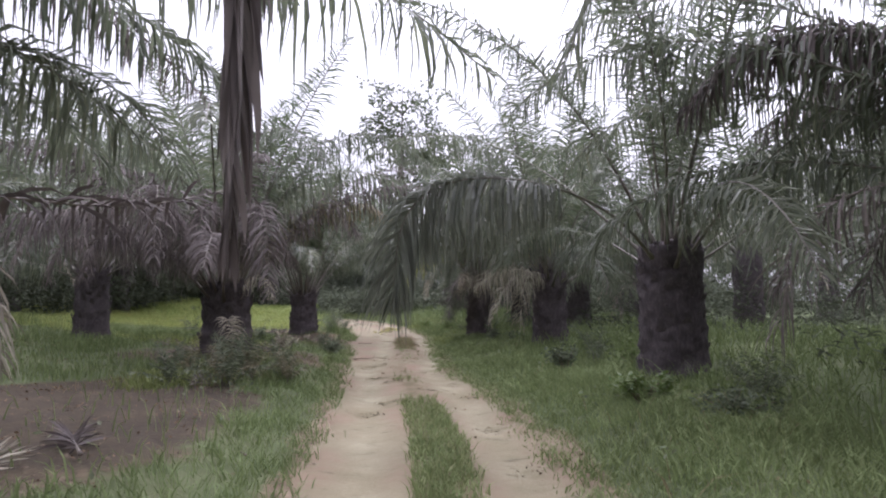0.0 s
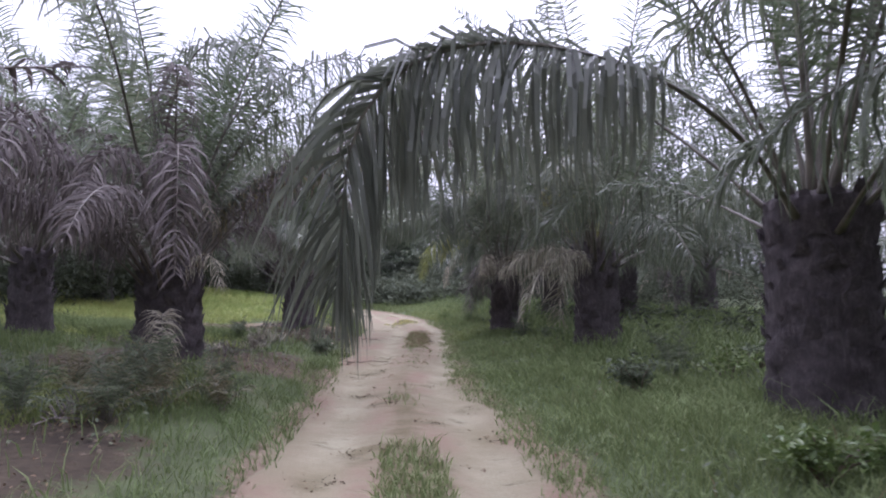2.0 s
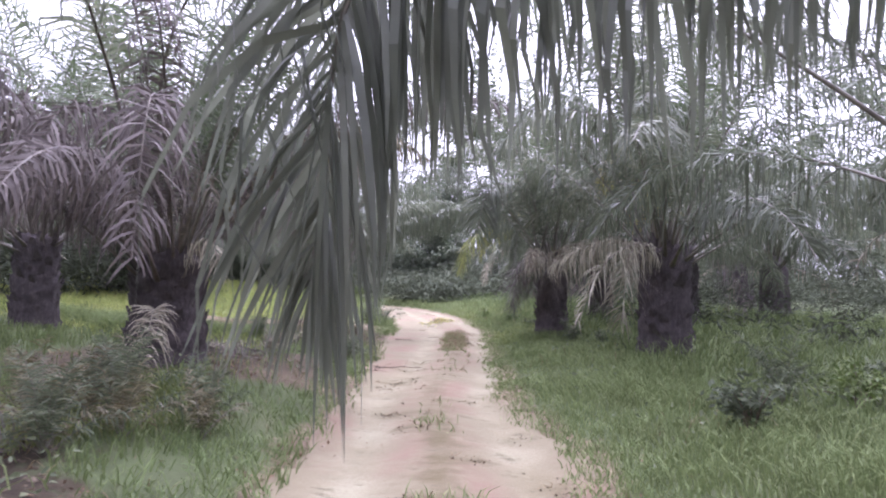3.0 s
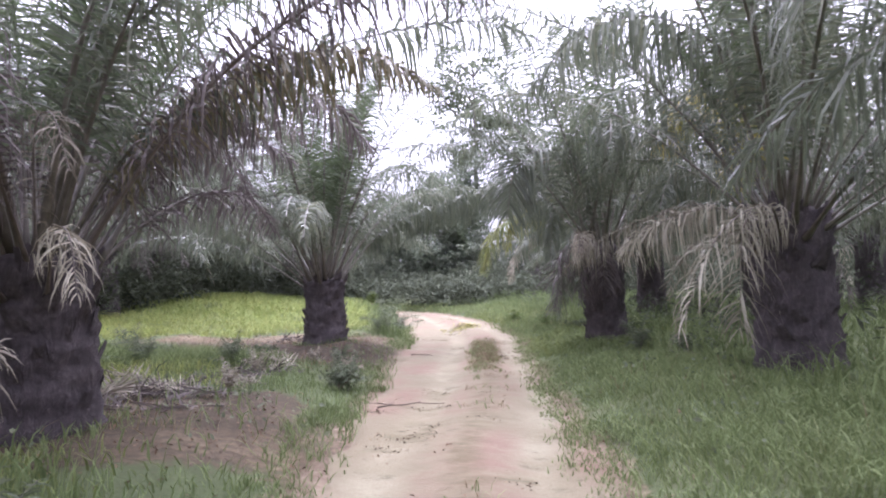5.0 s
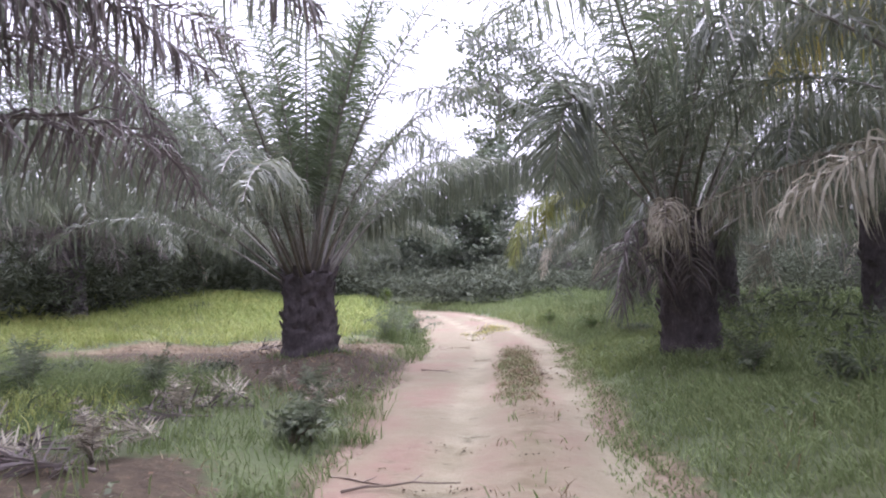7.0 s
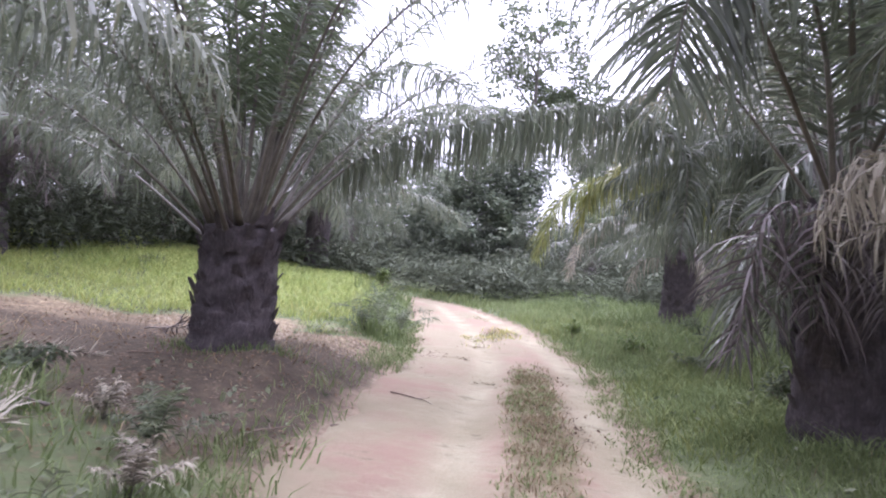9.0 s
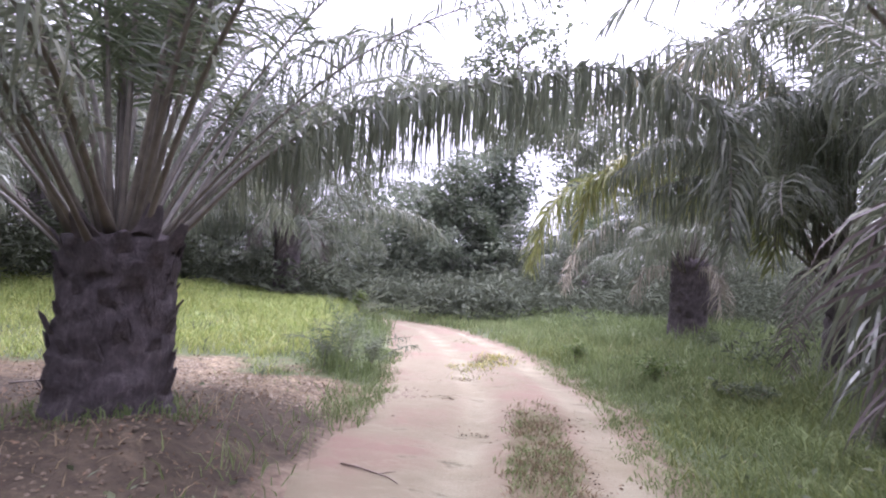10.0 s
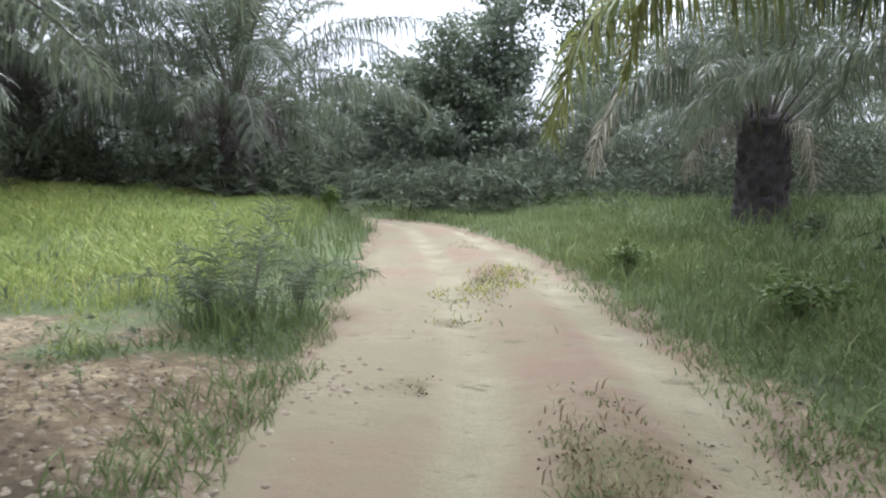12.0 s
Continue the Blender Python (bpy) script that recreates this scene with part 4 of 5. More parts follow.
own_frond(palm_l1, [(-5.8, 14.6, 1.9), (-5.9, 16.0, 3.3), (-6.1, 17.6, 3.8), (-6.3, 19.0, 3.2)], 29, DEAD_STALK, DRY, "dry mauve-brown frond", pairs=110, leaf=0.75, width=0.026, droop=1.4, wild=2.0, thick=0.6)
own_frond(palm_p2, [(-6.8, 23.5, 1.9), (-6.4, 22.2, 3.1), (-5.9, 20.6, 3.35), (-5.4, 19.2, 2.95), (-5.2, 18.6, 2.5)], 32, pairs=90, leaf=0.7, width=0.036, droop=1.4)
own_frond(palm_p2, [(-7.2, 23.5, 1.9), (-7.5, 22.6, 3.3), (-7.9, 21.2, 3.7), (-8.6, 19.6, 3.35), (-9.2, 18.4, 2.8)], 33, pairs=90, leaf=0.8, width=0.036, droop=1.5)
own_frond(palm_r5, [(1.0, 31.4, 2.4), (-0.5, 30.6, 4.2), (-2.2, 29.8, 4.8), (-3.6, 29.2, 4.1)], 34, STALK, GREEN, pairs=100, leaf=1.05, width=0.032, droop=1.7)
own_frond(palm_r5, [(1.0, 31.3, 2.4), (0.3, 29.8, 3.9), (-0.7, 28.0, 4.3), (-1.4, 26.8, 3.6)], 35, STALK, GREEN, pairs=100, leaf=1.05, width=0.032, droop=1.7)
own_frond(palm_p2, [(-6.7, 24.1, 1.9), (-6.2, 25.6, 3.4), (-5.4, 27.4, 4.5), (-4.2, 29.2, 4.9), (-3.0, 30.6, 4.3)], 36, pairs=150, leaf=1.2, width=0.036, droop=1.7, segs=4, wild=1.3)
own_frond(palm_p2, [(-6.9, 24.1, 1.9), (-7.0, 25.8, 3.6), (-6.9, 27.8, 4.3), (-6.6, 29.4, 3.7)], 37, pairs=110, leaf=1.0, width=0.032, droop=1.7, wild=1.3)
own_frond(palm_p2, [(-7.2, 24.0, 1.9), (-8.0, 25.2, 4.4), (-8.7, 26.8, 5.4), (-9.2, 28.2, 5.1)], 38, pairs=110, leaf=1.0, width=0.032, droop=1.7, wild=1.3)
own_frond(palm_r5, [(1.0, 31.5, 2.5), (-0.2, 31.0, 4.6), (-1.8, 30.6, 5.4), (-3.4, 30.4, 5.2), (-4.4, 30.3, 4.5)], 39, pairs=125, leaf=1.1, width=0.033, droop=1.7, segs=4, wild=1.3)
own_frond(palm_r5, [(1.0, 31.4, 2.5), (0.4, 30.2, 4.4), (-0.8, 28.6, 5.2), (-2.0, 27.4, 4.9), (-2.8, 26.8, 4.1)], 40, pairs=125, leaf=1.1, width=0.033, droop=1.7, segs=4, wild=1.3)
own_frond(palm_r5, [(1.1, 31.3, 2.5), (0.6, 29.6, 4.2), (0.2, 27.8, 4.6), (0.0, 26.2, 3.9)], 41, pairs=125, leaf=1.1, width=0.033, droop=1.7, segs=4, wild=1.3)
own_frond(palm_r5, [(1.0, 31.4, 2.4), (0.0, 30.6, 3.4), (-1.2, 30.0, 3.7), (-2.2, 29.6, 3.3)], 42, pairs=110, leaf=1.0, width=0.032, droop=1.8, wild=1.4)
own_frond(palm_p2, [(-6.8, 24.3, 2.0), (-6.6, 26.0, 4.4), (-6.1, 28.0, 5.5), (-5.4, 29.8, 5.4), (-4.8, 31.0, 4.7)], 51, pairs=120, leaf=1.05, width=0.032, droop=1.6, segs=4, wild=1.3)
own_frond(palm_r5, [(1.5, 31.4, 2.6), (1.0, 30.0, 4.3), (0.2, 28.2, 5.3), (-0.9, 27.2, 5.9), (-2.0, 26.8, 5.7), (-2.8, 26.7, 4.9)], 52, pairs=120, leaf=0.95, width=0.04, droop=0.9, segs=4, wild=1.2)
own_frond(palm_r5, [(1.5, 31.6, 2.6), (1.2, 31.0, 5.0), (0.6, 30.2, 6.6), (-0.6, 29.6, 7.3), (-1.8, 29.2, 6.9)], 73, pairs=120, leaf=0.95, width=0.04, droop=0.9, segs=4, wild=1.2)
own_frond(palm_r2, [(1.5, 17.9, 2.2), (0.8, 18.3, 4.8), (-0.2, 18.6, 5.6), (-1.0, 18.8, 5.2)], 76, pairs=130, leaf=1.2, width=0.032, droop=2.0, segs=4)
own_frond(palm_r2, [(1.5, 18.0, 2.1), (0.9, 19.0, 4.0), (0.1, 20.2, 4.9), (-0.6, 21.2, 4.7), (-1.0, 21.8, 3.9)], 53, pairs=110, leaf=1.1, width=0.032, droop=1.9, segs=4, wild=1.3)
own_frond(palm_r2, [(1.7, 18.1, 2.1), (1.6, 19.4, 4.1), (1.2, 20.8, 4.8), (0.8, 22.0, 4.2)], 54, STALK, YELLOW, "yellow-green hanging frond", pairs=110, leaf=1.1, width=0.032, droop=1.9, segs=4, wild=1.3)


def skirt(palm, x, y, top, azimuths, seed, reach=1.35, leaf_mat=DEAD, label="withered straw-coloured frond"):
    """Withered fronds that hang round the trunk below the crown."""
    for i, az in enumerate(azimuths):
        ca, sa = math.cos(radians(az)), math.sin(radians(az))
        k = reach * (1 + 0.22 * math.sin(5 * i + seed))
        own_frond(palm, [(x + ca * k * u, y + sa * k * u, top + dz) for u, dz in ((0.25, 0.0), (0.55, 0.3 + 0.1 * math.sin(3 * i)), (0.88, 0.05), (1.05, -0.85 - 0.25 * math.cos(2 * i)))], 1000 + seed * 20 + i,
                  DEAD_STALK, leaf_mat, label, pairs=60, leaf=0.72, width=0.02, droop=1.8, bare=0.12, wild=2.2, thick=0.55, segs=4, sparse=0.2)


skirt(palm_r2, 1.75, 17.8, 2.05, (-135,), 1, 1.0, PALE_DEAD)
skirt(palm_r0, 5.6, 6.0, 2.3, (100, 125, 150, 175, 200), 5, 2.3, DRY, "dark dry frond hanging below the crown")
own_frond(palm_l0, [(-4.6, 2.6, 2.6), (-4.6, 4.6, 4.6), (-4.4, 6.6, 5.0), (-3.9, 8.4, 4.4)], 79, DEAD_STALK, DRY, "dark dry frond", pairs=120, leaf=0.85, width=0.028, droop=1.5, wild=1.8)
own_frond(palm_l0, [(-4.7, 2.6, 2.6), (-5.4, 5.0, 4.2), (-5.4, 7.4, 4.4), (-4.9, 9.2, 3.6)], 80, pairs=120, leaf=0.9, width=0.03, droop=1.5, wild=1.8)
own_frond(palm_r0, [(5.4, 6.2, 2.5), (4.6, 7.4, 4.6), (3.9, 8.8, 5.2), (3.3, 10.0, 4.8)], 83, DEAD_STALK, DRY, "dark dry frond", pairs=120, leaf=0.95, width=0.03, droop=1.6, wild=1.7)
own_frond(palm_r0, [(5.5, 6.3, 2.5), (5.0, 7.8, 4.0), (4.8, 9.2, 4.2), (4.6, 10.4, 3.4)], 84, pairs=120, leaf=0.95, width=0.03, droop=1.6, wild=1.7)
own_frond(palm_r3, [(0.0, 23.0, 2.1), (0.7, 22.2, 3.4), (1.4, 21.4, 3.6), (2.0, 20.8, 3.0)], 86, pairs=110, leaf=1.0, width=0.03, droop=1.8, segs=4)
for i, az in enumerate((-60, -105, 15, 75, -20, 150)):
    ca, sa = math.cos(radians(az)), math.sin(radians(az))
    own_frond(palm_p2, [(-6.95 + ca * d, 23.8 + sa * d, z) for d, z in ((0.1, 1.6), (0.35 + 0.05 * i, 4.2), (0.9 + 0.08 * i, 6.3 - 0.1 * i), (1.7 + 0.1 * i, 7.7 - 0.25 * i))], 300 + i,
              STALK, YOUNG, "upright young green frond", pairs=105, leaf=0.72, width=0.025, droop=0.45, bare=0.28, wild=1.2)
own_frond(palm_r5, [(1.6, 31.6, 2.6), (0.6, 31.0, 4.6), (-0.8, 30.6, 5.2), (-2.2, 30.4, 4.9), (-3.2, 30.4, 4.1)], 87, pairs=210, leaf=1.1, width=0.034, droop=1.8, segs=4, wild=1.6, lift=0.5)
own_frond(palm_r5, [(1.6, 31.7, 2.6), (0.8, 31.4, 5.0), (-0.4, 31.2, 6.0), (-1.8, 31.2, 6.0), (-3.0, 31.2, 5.3)], 88, STALK, YELLOW_BROWN, "browning frond high over the track", pairs=210, leaf=1.1, width=0.034, droop=1.8, segs=4, wild=1.6, lift=0.5)
skirt(palm_r3, -0.3, 23.2, 2.15, (-150, -122, -92), 7, 1.0, DRY, "dry grey-brown frond hanging over the trunk")
skirt(palm_r3, -0.3, 23.2, 2.1, (-178, -152, 160), 6, 1.0, GREEN, "green frond drooping beside the trunk")
skirt(palm_l6, -17.5, 29.0, float(height(-17.5, 29.0)) + 2.4, (-50, -25, -75, 0, -100, 30, -125), 8, 2.2, DRY, "dry dusky frond hanging before the trunk")
skirt(palm_l3, -15.0, 42.5, float(height(-15.0, 42.5)) + 2.6, (-65, -40, -90, -15, -115), 9, 2.2, DRY, "dry dusky frond hanging before the trunk")
skirt(palm_l4, -20.3, 39.5, float(height(-20.3, 39.5)) + 2.7, (-55, -30, -80, -5, -105), 10, 2.2, DRY, "dry dusky frond hanging before the trunk")
skirt(palm_r6, -0.1, 39.0, 2.5, (-60, -165), 3, 1.3)
own_frond(palm_r5, [(0.9, 31.4, 2.4), (0.3, 31.2, 3.9), (-0.6, 30.8, 4.5), (-1.7, 30.3, 4.3), (-2.6, 29.9, 3.7)], 62, pairs=130, leaf=1.1, width=0.033, droop=1.7, segs=4, wild=1.3)
own_frond(palm_r5, [(1.0, 31.3, 2.4), (0.7, 30.4, 4.1), (0.1, 29.2, 4.8), (-0.6, 28.2, 4.4)], 63, pairs=120, leaf=1.1, width=0.033, droop=1.7, segs=4, wild=1.3)
# yellowing frond ends
own_frond(palm_r5, [(1.0, 31.5, 2.3), (-0.6, 31.8, 3.9), (-2.4, 32.3, 4.3), (-3.7, 32.7, 3.7), (-4.2, 32.9, 2.3)], 15, STALK, YELLOW_GREEN,
          "yellowing frond with hanging tip", pairs=150, leaf=1.1, width=0.04, droop=1.6, segs=4, wild=1.2)
own_frond(palm_r6, [(-0.3, 38.8, 2.6), (-1.3, 38.5, 3.9), (-2.5, 38.3, 4.0), (-3.4, 38.2, 3.1), (-3.7, 38.1, 1.9)], 16, DEAD_STALK, DEAD, "withered frond with a hanging tip", pairs=110, leaf=0.75, width=0.028, droop=1.7, bare=0.3, wild=2.0, segs=4)
own_frond(palm_r6, [(-0.3, 38.7, 2.6), (-1.4, 37.9, 3.8), (-2.5, 37.2, 3.9), (-3.3, 36.7, 3.0)], 55, pairs=110, leaf=0.9, width=0.04, droop=1.8, wild=1.5, segs=4)
own_frond(palm_r5, [(1.6, 31.6, 2.6), (1.3, 31.4, 4.3), (0.75, 31.15, 4.7), (0.3, 31.0, 3.9), (0.15, 30.9, 2.3)], 67, STALK, YELLOW_GREEN, "yellow-green frond hanging straight down", pairs=120, leaf=0.95, width=0.034, droop=1.6, wild=1.4, segs=4)
own_frond(palm_r5, [(1.6, 31.6, 2.6), (0.4, 31.8, 4.6), (-1.4, 32.1, 4.9), (-2.8, 32.4, 4.2), (-3.25, 32.5, 3.0)], 68, STALK, YELLOW, "frond turning orange-yellow at its tip", pairs=150, leaf=0.9, width=0.042, droop=1.6, wild=1.5, segs=4)
own_frond(palm_r2, [(1.6, 18.0, 2.1), (1.0, 18.9, 2.65), (0.3, 19.8, 2.6), (-0.4, 20.6, 2.35), (-1.1, 21.0, 1.9)], 69, DEAD_STALK, PALE_DEAD, "withered pale frond reaching along the verge", pairs=100, leaf=0.75, width=0.017, droop=2.2, bare=0.12, wild=2.6, lift=0.9, thick=0.6, segs=4)

# ---------------------------------------------------------------- the plantation further off
# Palms with y under 3 are unseen, added to close and shade the place.
FAR = [(-17.5, 22), (-23.5, 31), (-19, 34.5), (-25.5, 26.5), (-17, 46.5), (-29.5, 25), (-26.5, 38.5), (-24, 46), (-18, 50.5), (-31, 36.5), (-29, 47), (-22, 63), (-27.5, 54), (-36, 55),
       (9.8, 12.5), (8.2, 20.5), (6.8, 27.5), (8.3, 36), (9.6, 45), (3.2, 54), (11.5, 54), (-3.5, 58), (4.5, 64), (14.5, 63), (16, 19), (15, 29),
       (-4.5, -7), (4.8, -3), (5, -11), (-12, 2), (-12.5, 10.5), (-9, 62), (-38, 42), (-22, 16)]
for i, (px, py) in enumerate(FAR):
    q = random.Random(i)
    oil_palm(px, py, q.uniform(1.7, 2.8), size=q.uniform(0.85, 1.05), fronds=28, dead=2, seed=200 + 3 * i, detail="far", turn=q.uniform(0, 360), stubs=False)

# ---------------------------------------------------------------- broadleaf trees behind the plantation
def tube(points, radii, sides=7):
    v, f = [], []
    pts = [Vector(p) for p in points]
    for i, (p, r) in enumerate(zip(pts, radii)):
        d = (pts[min(i + 1, len(pts) - 1)] - pts[max(i - 1, 0)]).normalized()
        a = d.orthogonal().normalized()
        b = d.cross(a)
        v += [tuple(p + float(r) * (math.cos(k * 2 * math.pi / sides) * a + math.sin(k * 2 * math.pi / sides) * b)) for k in range(sides)]
    for i in range(len(pts) - 1):
        f += [(i * sides + k, i * sides + (k + 1) % sides, (i + 1) * sides + (k + 1) % sides, (i + 1) * sides + k) for k in range(sides)]
    f.append(tuple((len(pts) - 1) * sides + k for k in range(sides)))
    return v, f


def leaf_cloud(centres, spread_r, per, size, rng, slim=0.26):
    """Small folded leaves scattered round many centres. Returns vertices and faces."""
    c = np.repeat(np.array(centres, float), per, 0)
    n = len(c)
    d = rng.normal(0, 1, (n, 3))
    d *= (rng.random(n) ** 0.5 / np.linalg.norm(d, axis=1))[:, None]
    p = c + d * np.array(spread_r)
    a = rng.normal(0, 1, (n, 3)) * (1, 1, 0.55)
    a /= np.linalg.norm(a, axis=1)[:, None]
    b = np.cross(a, rng.normal(0, 1, (n, 3)) * 0.5 + (0, 0, 1))
    b /= np.maximum(np.linalg.norm(b, axis=1), 1e-3)[:, None]
    s = size * rng.uniform(0.6, 1.3, n)[:, None]
    v = np.stack([p, p + s * (0.5 * a + slim * b), p + s * a - (0, 0, 0.12) * s, p + s * (0.5 * a - slim * b)], 1).reshape(-1, 3)
    f = np.arange(4 * n).reshape(n, 4)
    return v.tolist(), f.tolist()


def broad_tree(name, x, y, h, spread_r, seed, bark, leaf, leaf_size, clumps, per, crown_from=0.45, radius=0.2, clump=1.0, label="", lean=0.0):
    rng = np.random.default_rng(seed)
    z = float(height(x, y))
    root = new(name)
    root.matrix_basis = pose(x, y, z)
    stem = [(lean * u * u * h + 0.15 * math.sin(3 * u + seed), 0.15 * math.cos(2.5 * u + seed), h * 0.9 * u - 0.2 * (u == 0)) for u in np.linspace(0, 1, 9)]
    v, f = tube(stem, [radius * (1.25 - 1.1 * u) for u in np.linspace(0, 1, 9)])
    mesh_object("trunk", v, f, bark, root, True)
    ends = []
    for i in range(11):
        u = crown_from + (0.95 - crown_from) * (i + 0.5) / 11
        b = Vector(stem[int(u * 8)])
        az, el = i * 2.4 + rng.uniform(-0.4, 0.4), rng.uniform(0.2, 0.9)
        ln = float(spread_r * rng.uniform(0.7, 1.1) * (1.1 - 0.5 * (u - crown_from)))
        d = Vector((math.cos(az) * math.cos(el), math.sin(az) * math.cos(el), math.sin(el)))
        pts = [b + d * ln * k + Vector((0, 0, 0.12 * ln * k * k)) for k in (0, 0.35, 0.7, 1.0)]
        v, f = tube(pts, [radius * 0.42 * (1.05 - k) + 0.012 for k in (0, 0.35, 0.7, 1.0)], 5)
        mesh_object("limb", v, f, bark, root, True)
        ends += [pts[2], pts[3], (pts[1] + pts[2]) / 2]
    centres = []
    for i in range(clumps):
        e = ends[i % len(ends)]
        centres.append(np.array(e) + rng.normal(0, 0.28 * spread_r, 3) * (1, 1, 0.7))
    v, f = leaf_cloud(centres, (clump, clump, clump * 0.65), per, leaf_size, rng)
    mesh_object("crown", v, f, leaf, root)
    return tagged(root, label, "tree")


broad_tree("broadleaf_tree", -12.4, 62, 10.5, 3.3, 3, BARK, TREE_LEAF, 0.36, 150, 80, 0.2, 0.22, 1.0, "dark-leaved broadleaf tree with a pale straight trunk")
broad_tree("broadleaf_tree", -10.2, 65, 11.5, 3.2, 4, DARK_BARK, TREE_LEAF, 0.36, 150, 80, 0.14, 0.22, 1.1, "dark-leaved broadleaf tree at the end of the track")
broad_tree("tall_tree", -10.5, 77, 30, 5.2, 5, DARK_BARK, SHRUB, 0.5, 150, 44, 0.5, 0.3, 1.25, "tall thin-crowned tree standing above the palms")
broad_tree("tall_tree", -5.0, 84, 25, 4.2, 6, DARK_BARK, SHRUB, 0.5, 90, 36, 0.5, 0.28, 1.2, "tall thin-crowned tree standing above the palms")
for i, (tx, ty, th) in enumerate([(-17, 69, 9), (-22, 74, 11), (-28, 70, 9.5), (-35, 68, 10), (-3, 72, 11), (3, 76, 12), (10, 74, 11), (18, 70, 10), (-44, 62, 11), (-48, 48, 10),
                                  (24, 58, 11), (26, 44, 11), (24, 30, 10), (22, 12, 10), (-40, 30, 10), (-34, 16, 10), (-26, 4, 10), (20, -2, 10), (-14, -14, 10), (10, -20, 11), (0, -26, 11)]):
    broad_tree("broadleaf_tree", tx, ty, th, 3.8, 20 + i, DARK_BARK, TREE_LEAF, 0.62, 90, 42, 0.06, 0.22, 1.6, "dense dark broadleaf tree closing the view")


# ---------------------------------------------------------------- shrubs and undergrowth
def shrub(x, y, h, w, seed, leaf, stems=12, per=26, size=0.14, label="", name="shrub"):
    rng = np.random.default_rng(seed)
    root = new(name)
    root.matrix_basis = pose(x, y, float(height(x, y)))
    centres = []
    for i in range(stems):
        az, out = rng.uniform(0, 6.283), w * rng.uniform(0.15, 1.0)
        top = Vector((math.cos(az) * out, math.sin(az) * out, h * rng.uniform(0.55, 1.05) * (1 - 0.3 * out / w)))
        pts = [Vector((0, 0, -0.03)), top * 0.45 + Vector((0, 0, 0.12 * h)), top]
        v, f = tube(pts, [0.014, 0.009, 0.003], 4)
        mesh_object("stem", v, f, TWIG, root)
        centres += [np.array(pts[1]) * 1.1, np.array(pts[2]) * 0.85, np.array(pts[2])]
    v, f = leaf_cloud(centres, (0.2 * w + 0.08,) * 2 + (0.14 * h + 0.05,), per, size, rng)
    mesh_object("foliage", v, f, leaf, root)
    return tagged(root, label, "shrub")


def seedling(x, y, size, seed, fronds=11, mat=SHRUB, label="feathery self-sown palm seedling"):
    """A tuft of short arching fronds straight from the ground."""
    rng = np.random.default_rng(seed)
    root = new("palm_seedling")
    root.matrix_basis = pose(x, y, float(height(x, y)))
    kinds = [dressed(frond_meshes("frond", frond_curve(e, bd, size, 1.4, rng.uniform(-15, 15), 10), seed * 10 + k, pairs=26, leaf=0.32 * size, width=0.012, droop=0.8, thick=0.22, segs=2, bare=0.22), STALK, mat)
             for k, (e, bd) in enumerate(((84, 24), (75, 40), (62, 52), (44, 50)))]
    for i in range(fronds):
        add_frond(root, kinds[i % 4], pose(0, 0, 0.0, 0, 0, i * 137.5 + rng.uniform(-15, 15)) @ Matrix.Scale(rng.uniform(0.75, 1.1), 4))
    return tagged(root, label, "seedling", "palm seedlings")


for i, (sx, sy, sz) in enumerate([(-7.1, 29.7, 1.5), (-6.85, 30.3, 1.1), (-7.3, 29.2, 0.8), (-4.2, 10.8, 0.95), (-4.7, 11.5, 0.9), (-3.7, 11.4, 0.75), (-4.0, 9.7, 0.8), (-4.9, 9.6, 0.8), (-8.6, 19.3, 0.8), (-7.2, 19.8, 0.7),
                                  (-4.5, 18.6, 0.6), (-5.3, 20.4, 0.55), (-9.6, 20.2, 0.8), (2.2, 13.2, 0.9), (0.2, 21.6, 0.8), (3.2, 7.8, 0.8)]):
    seedling(sx, sy, sz, 30 + i, 8 if sy > 27 else 11)
for i, (sx, sy, sz) in enumerate([(-3.9, 10.4, 0.8), (-4.6, 10.9, 0.7), (-3.45, 10.9, 0.6), (-4.2, 9.9, 0.7), (-5.2, 10.8, 0.8), (-5.6, 17.0, 0.5), (-6.2, 18.9, 0.5), (-4.95, 19.8, 0.42), (-5.9, 20.6, 0.35)]):
    seedling(sx, sy, sz, 130 + i, 7, YELLOW_BROWN if sy < 12 else DEAD, "withered straw-coloured palm seedling")
shrub(-11.6, 42.0, 0.9, 0.45, 3, LIGHT_SHRUB, 12, 14, 0.13, "yellow-green bush at the edge of the field")
shrub(-13.0, 43.5, 0.8, 0.9, 7, SHRUB, 16, 12, 0.14, "loose green bush at the edge of the field")
for i, (sx, sy) in enumerate([(1.9, 8.2), (2.6, 7.0), (1.4, 11.6), (2.9, 13.0), (-0.2, 25.6), (-0.9, 28.3), (-1.8, 30.2), (-7.4, 21.2), (-8.8, 20.0), (-10.2, 19.2), (-4.6, 18.4), (0.9, 20.4),
                              (-3.2, 33.6), (0.0, 36.0), (3.6, 13.8)]):
    q = random.Random(50 + i)
    shrub(sx, sy, q.uniform(0.3, 0.55), q.uniform(0.3, 0.6), 60 + i, SHRUB if i % 3 else LIGHT_SHRUB, 9, 24, 0.075, "leafy weed clump in the grass", "weed_clump")


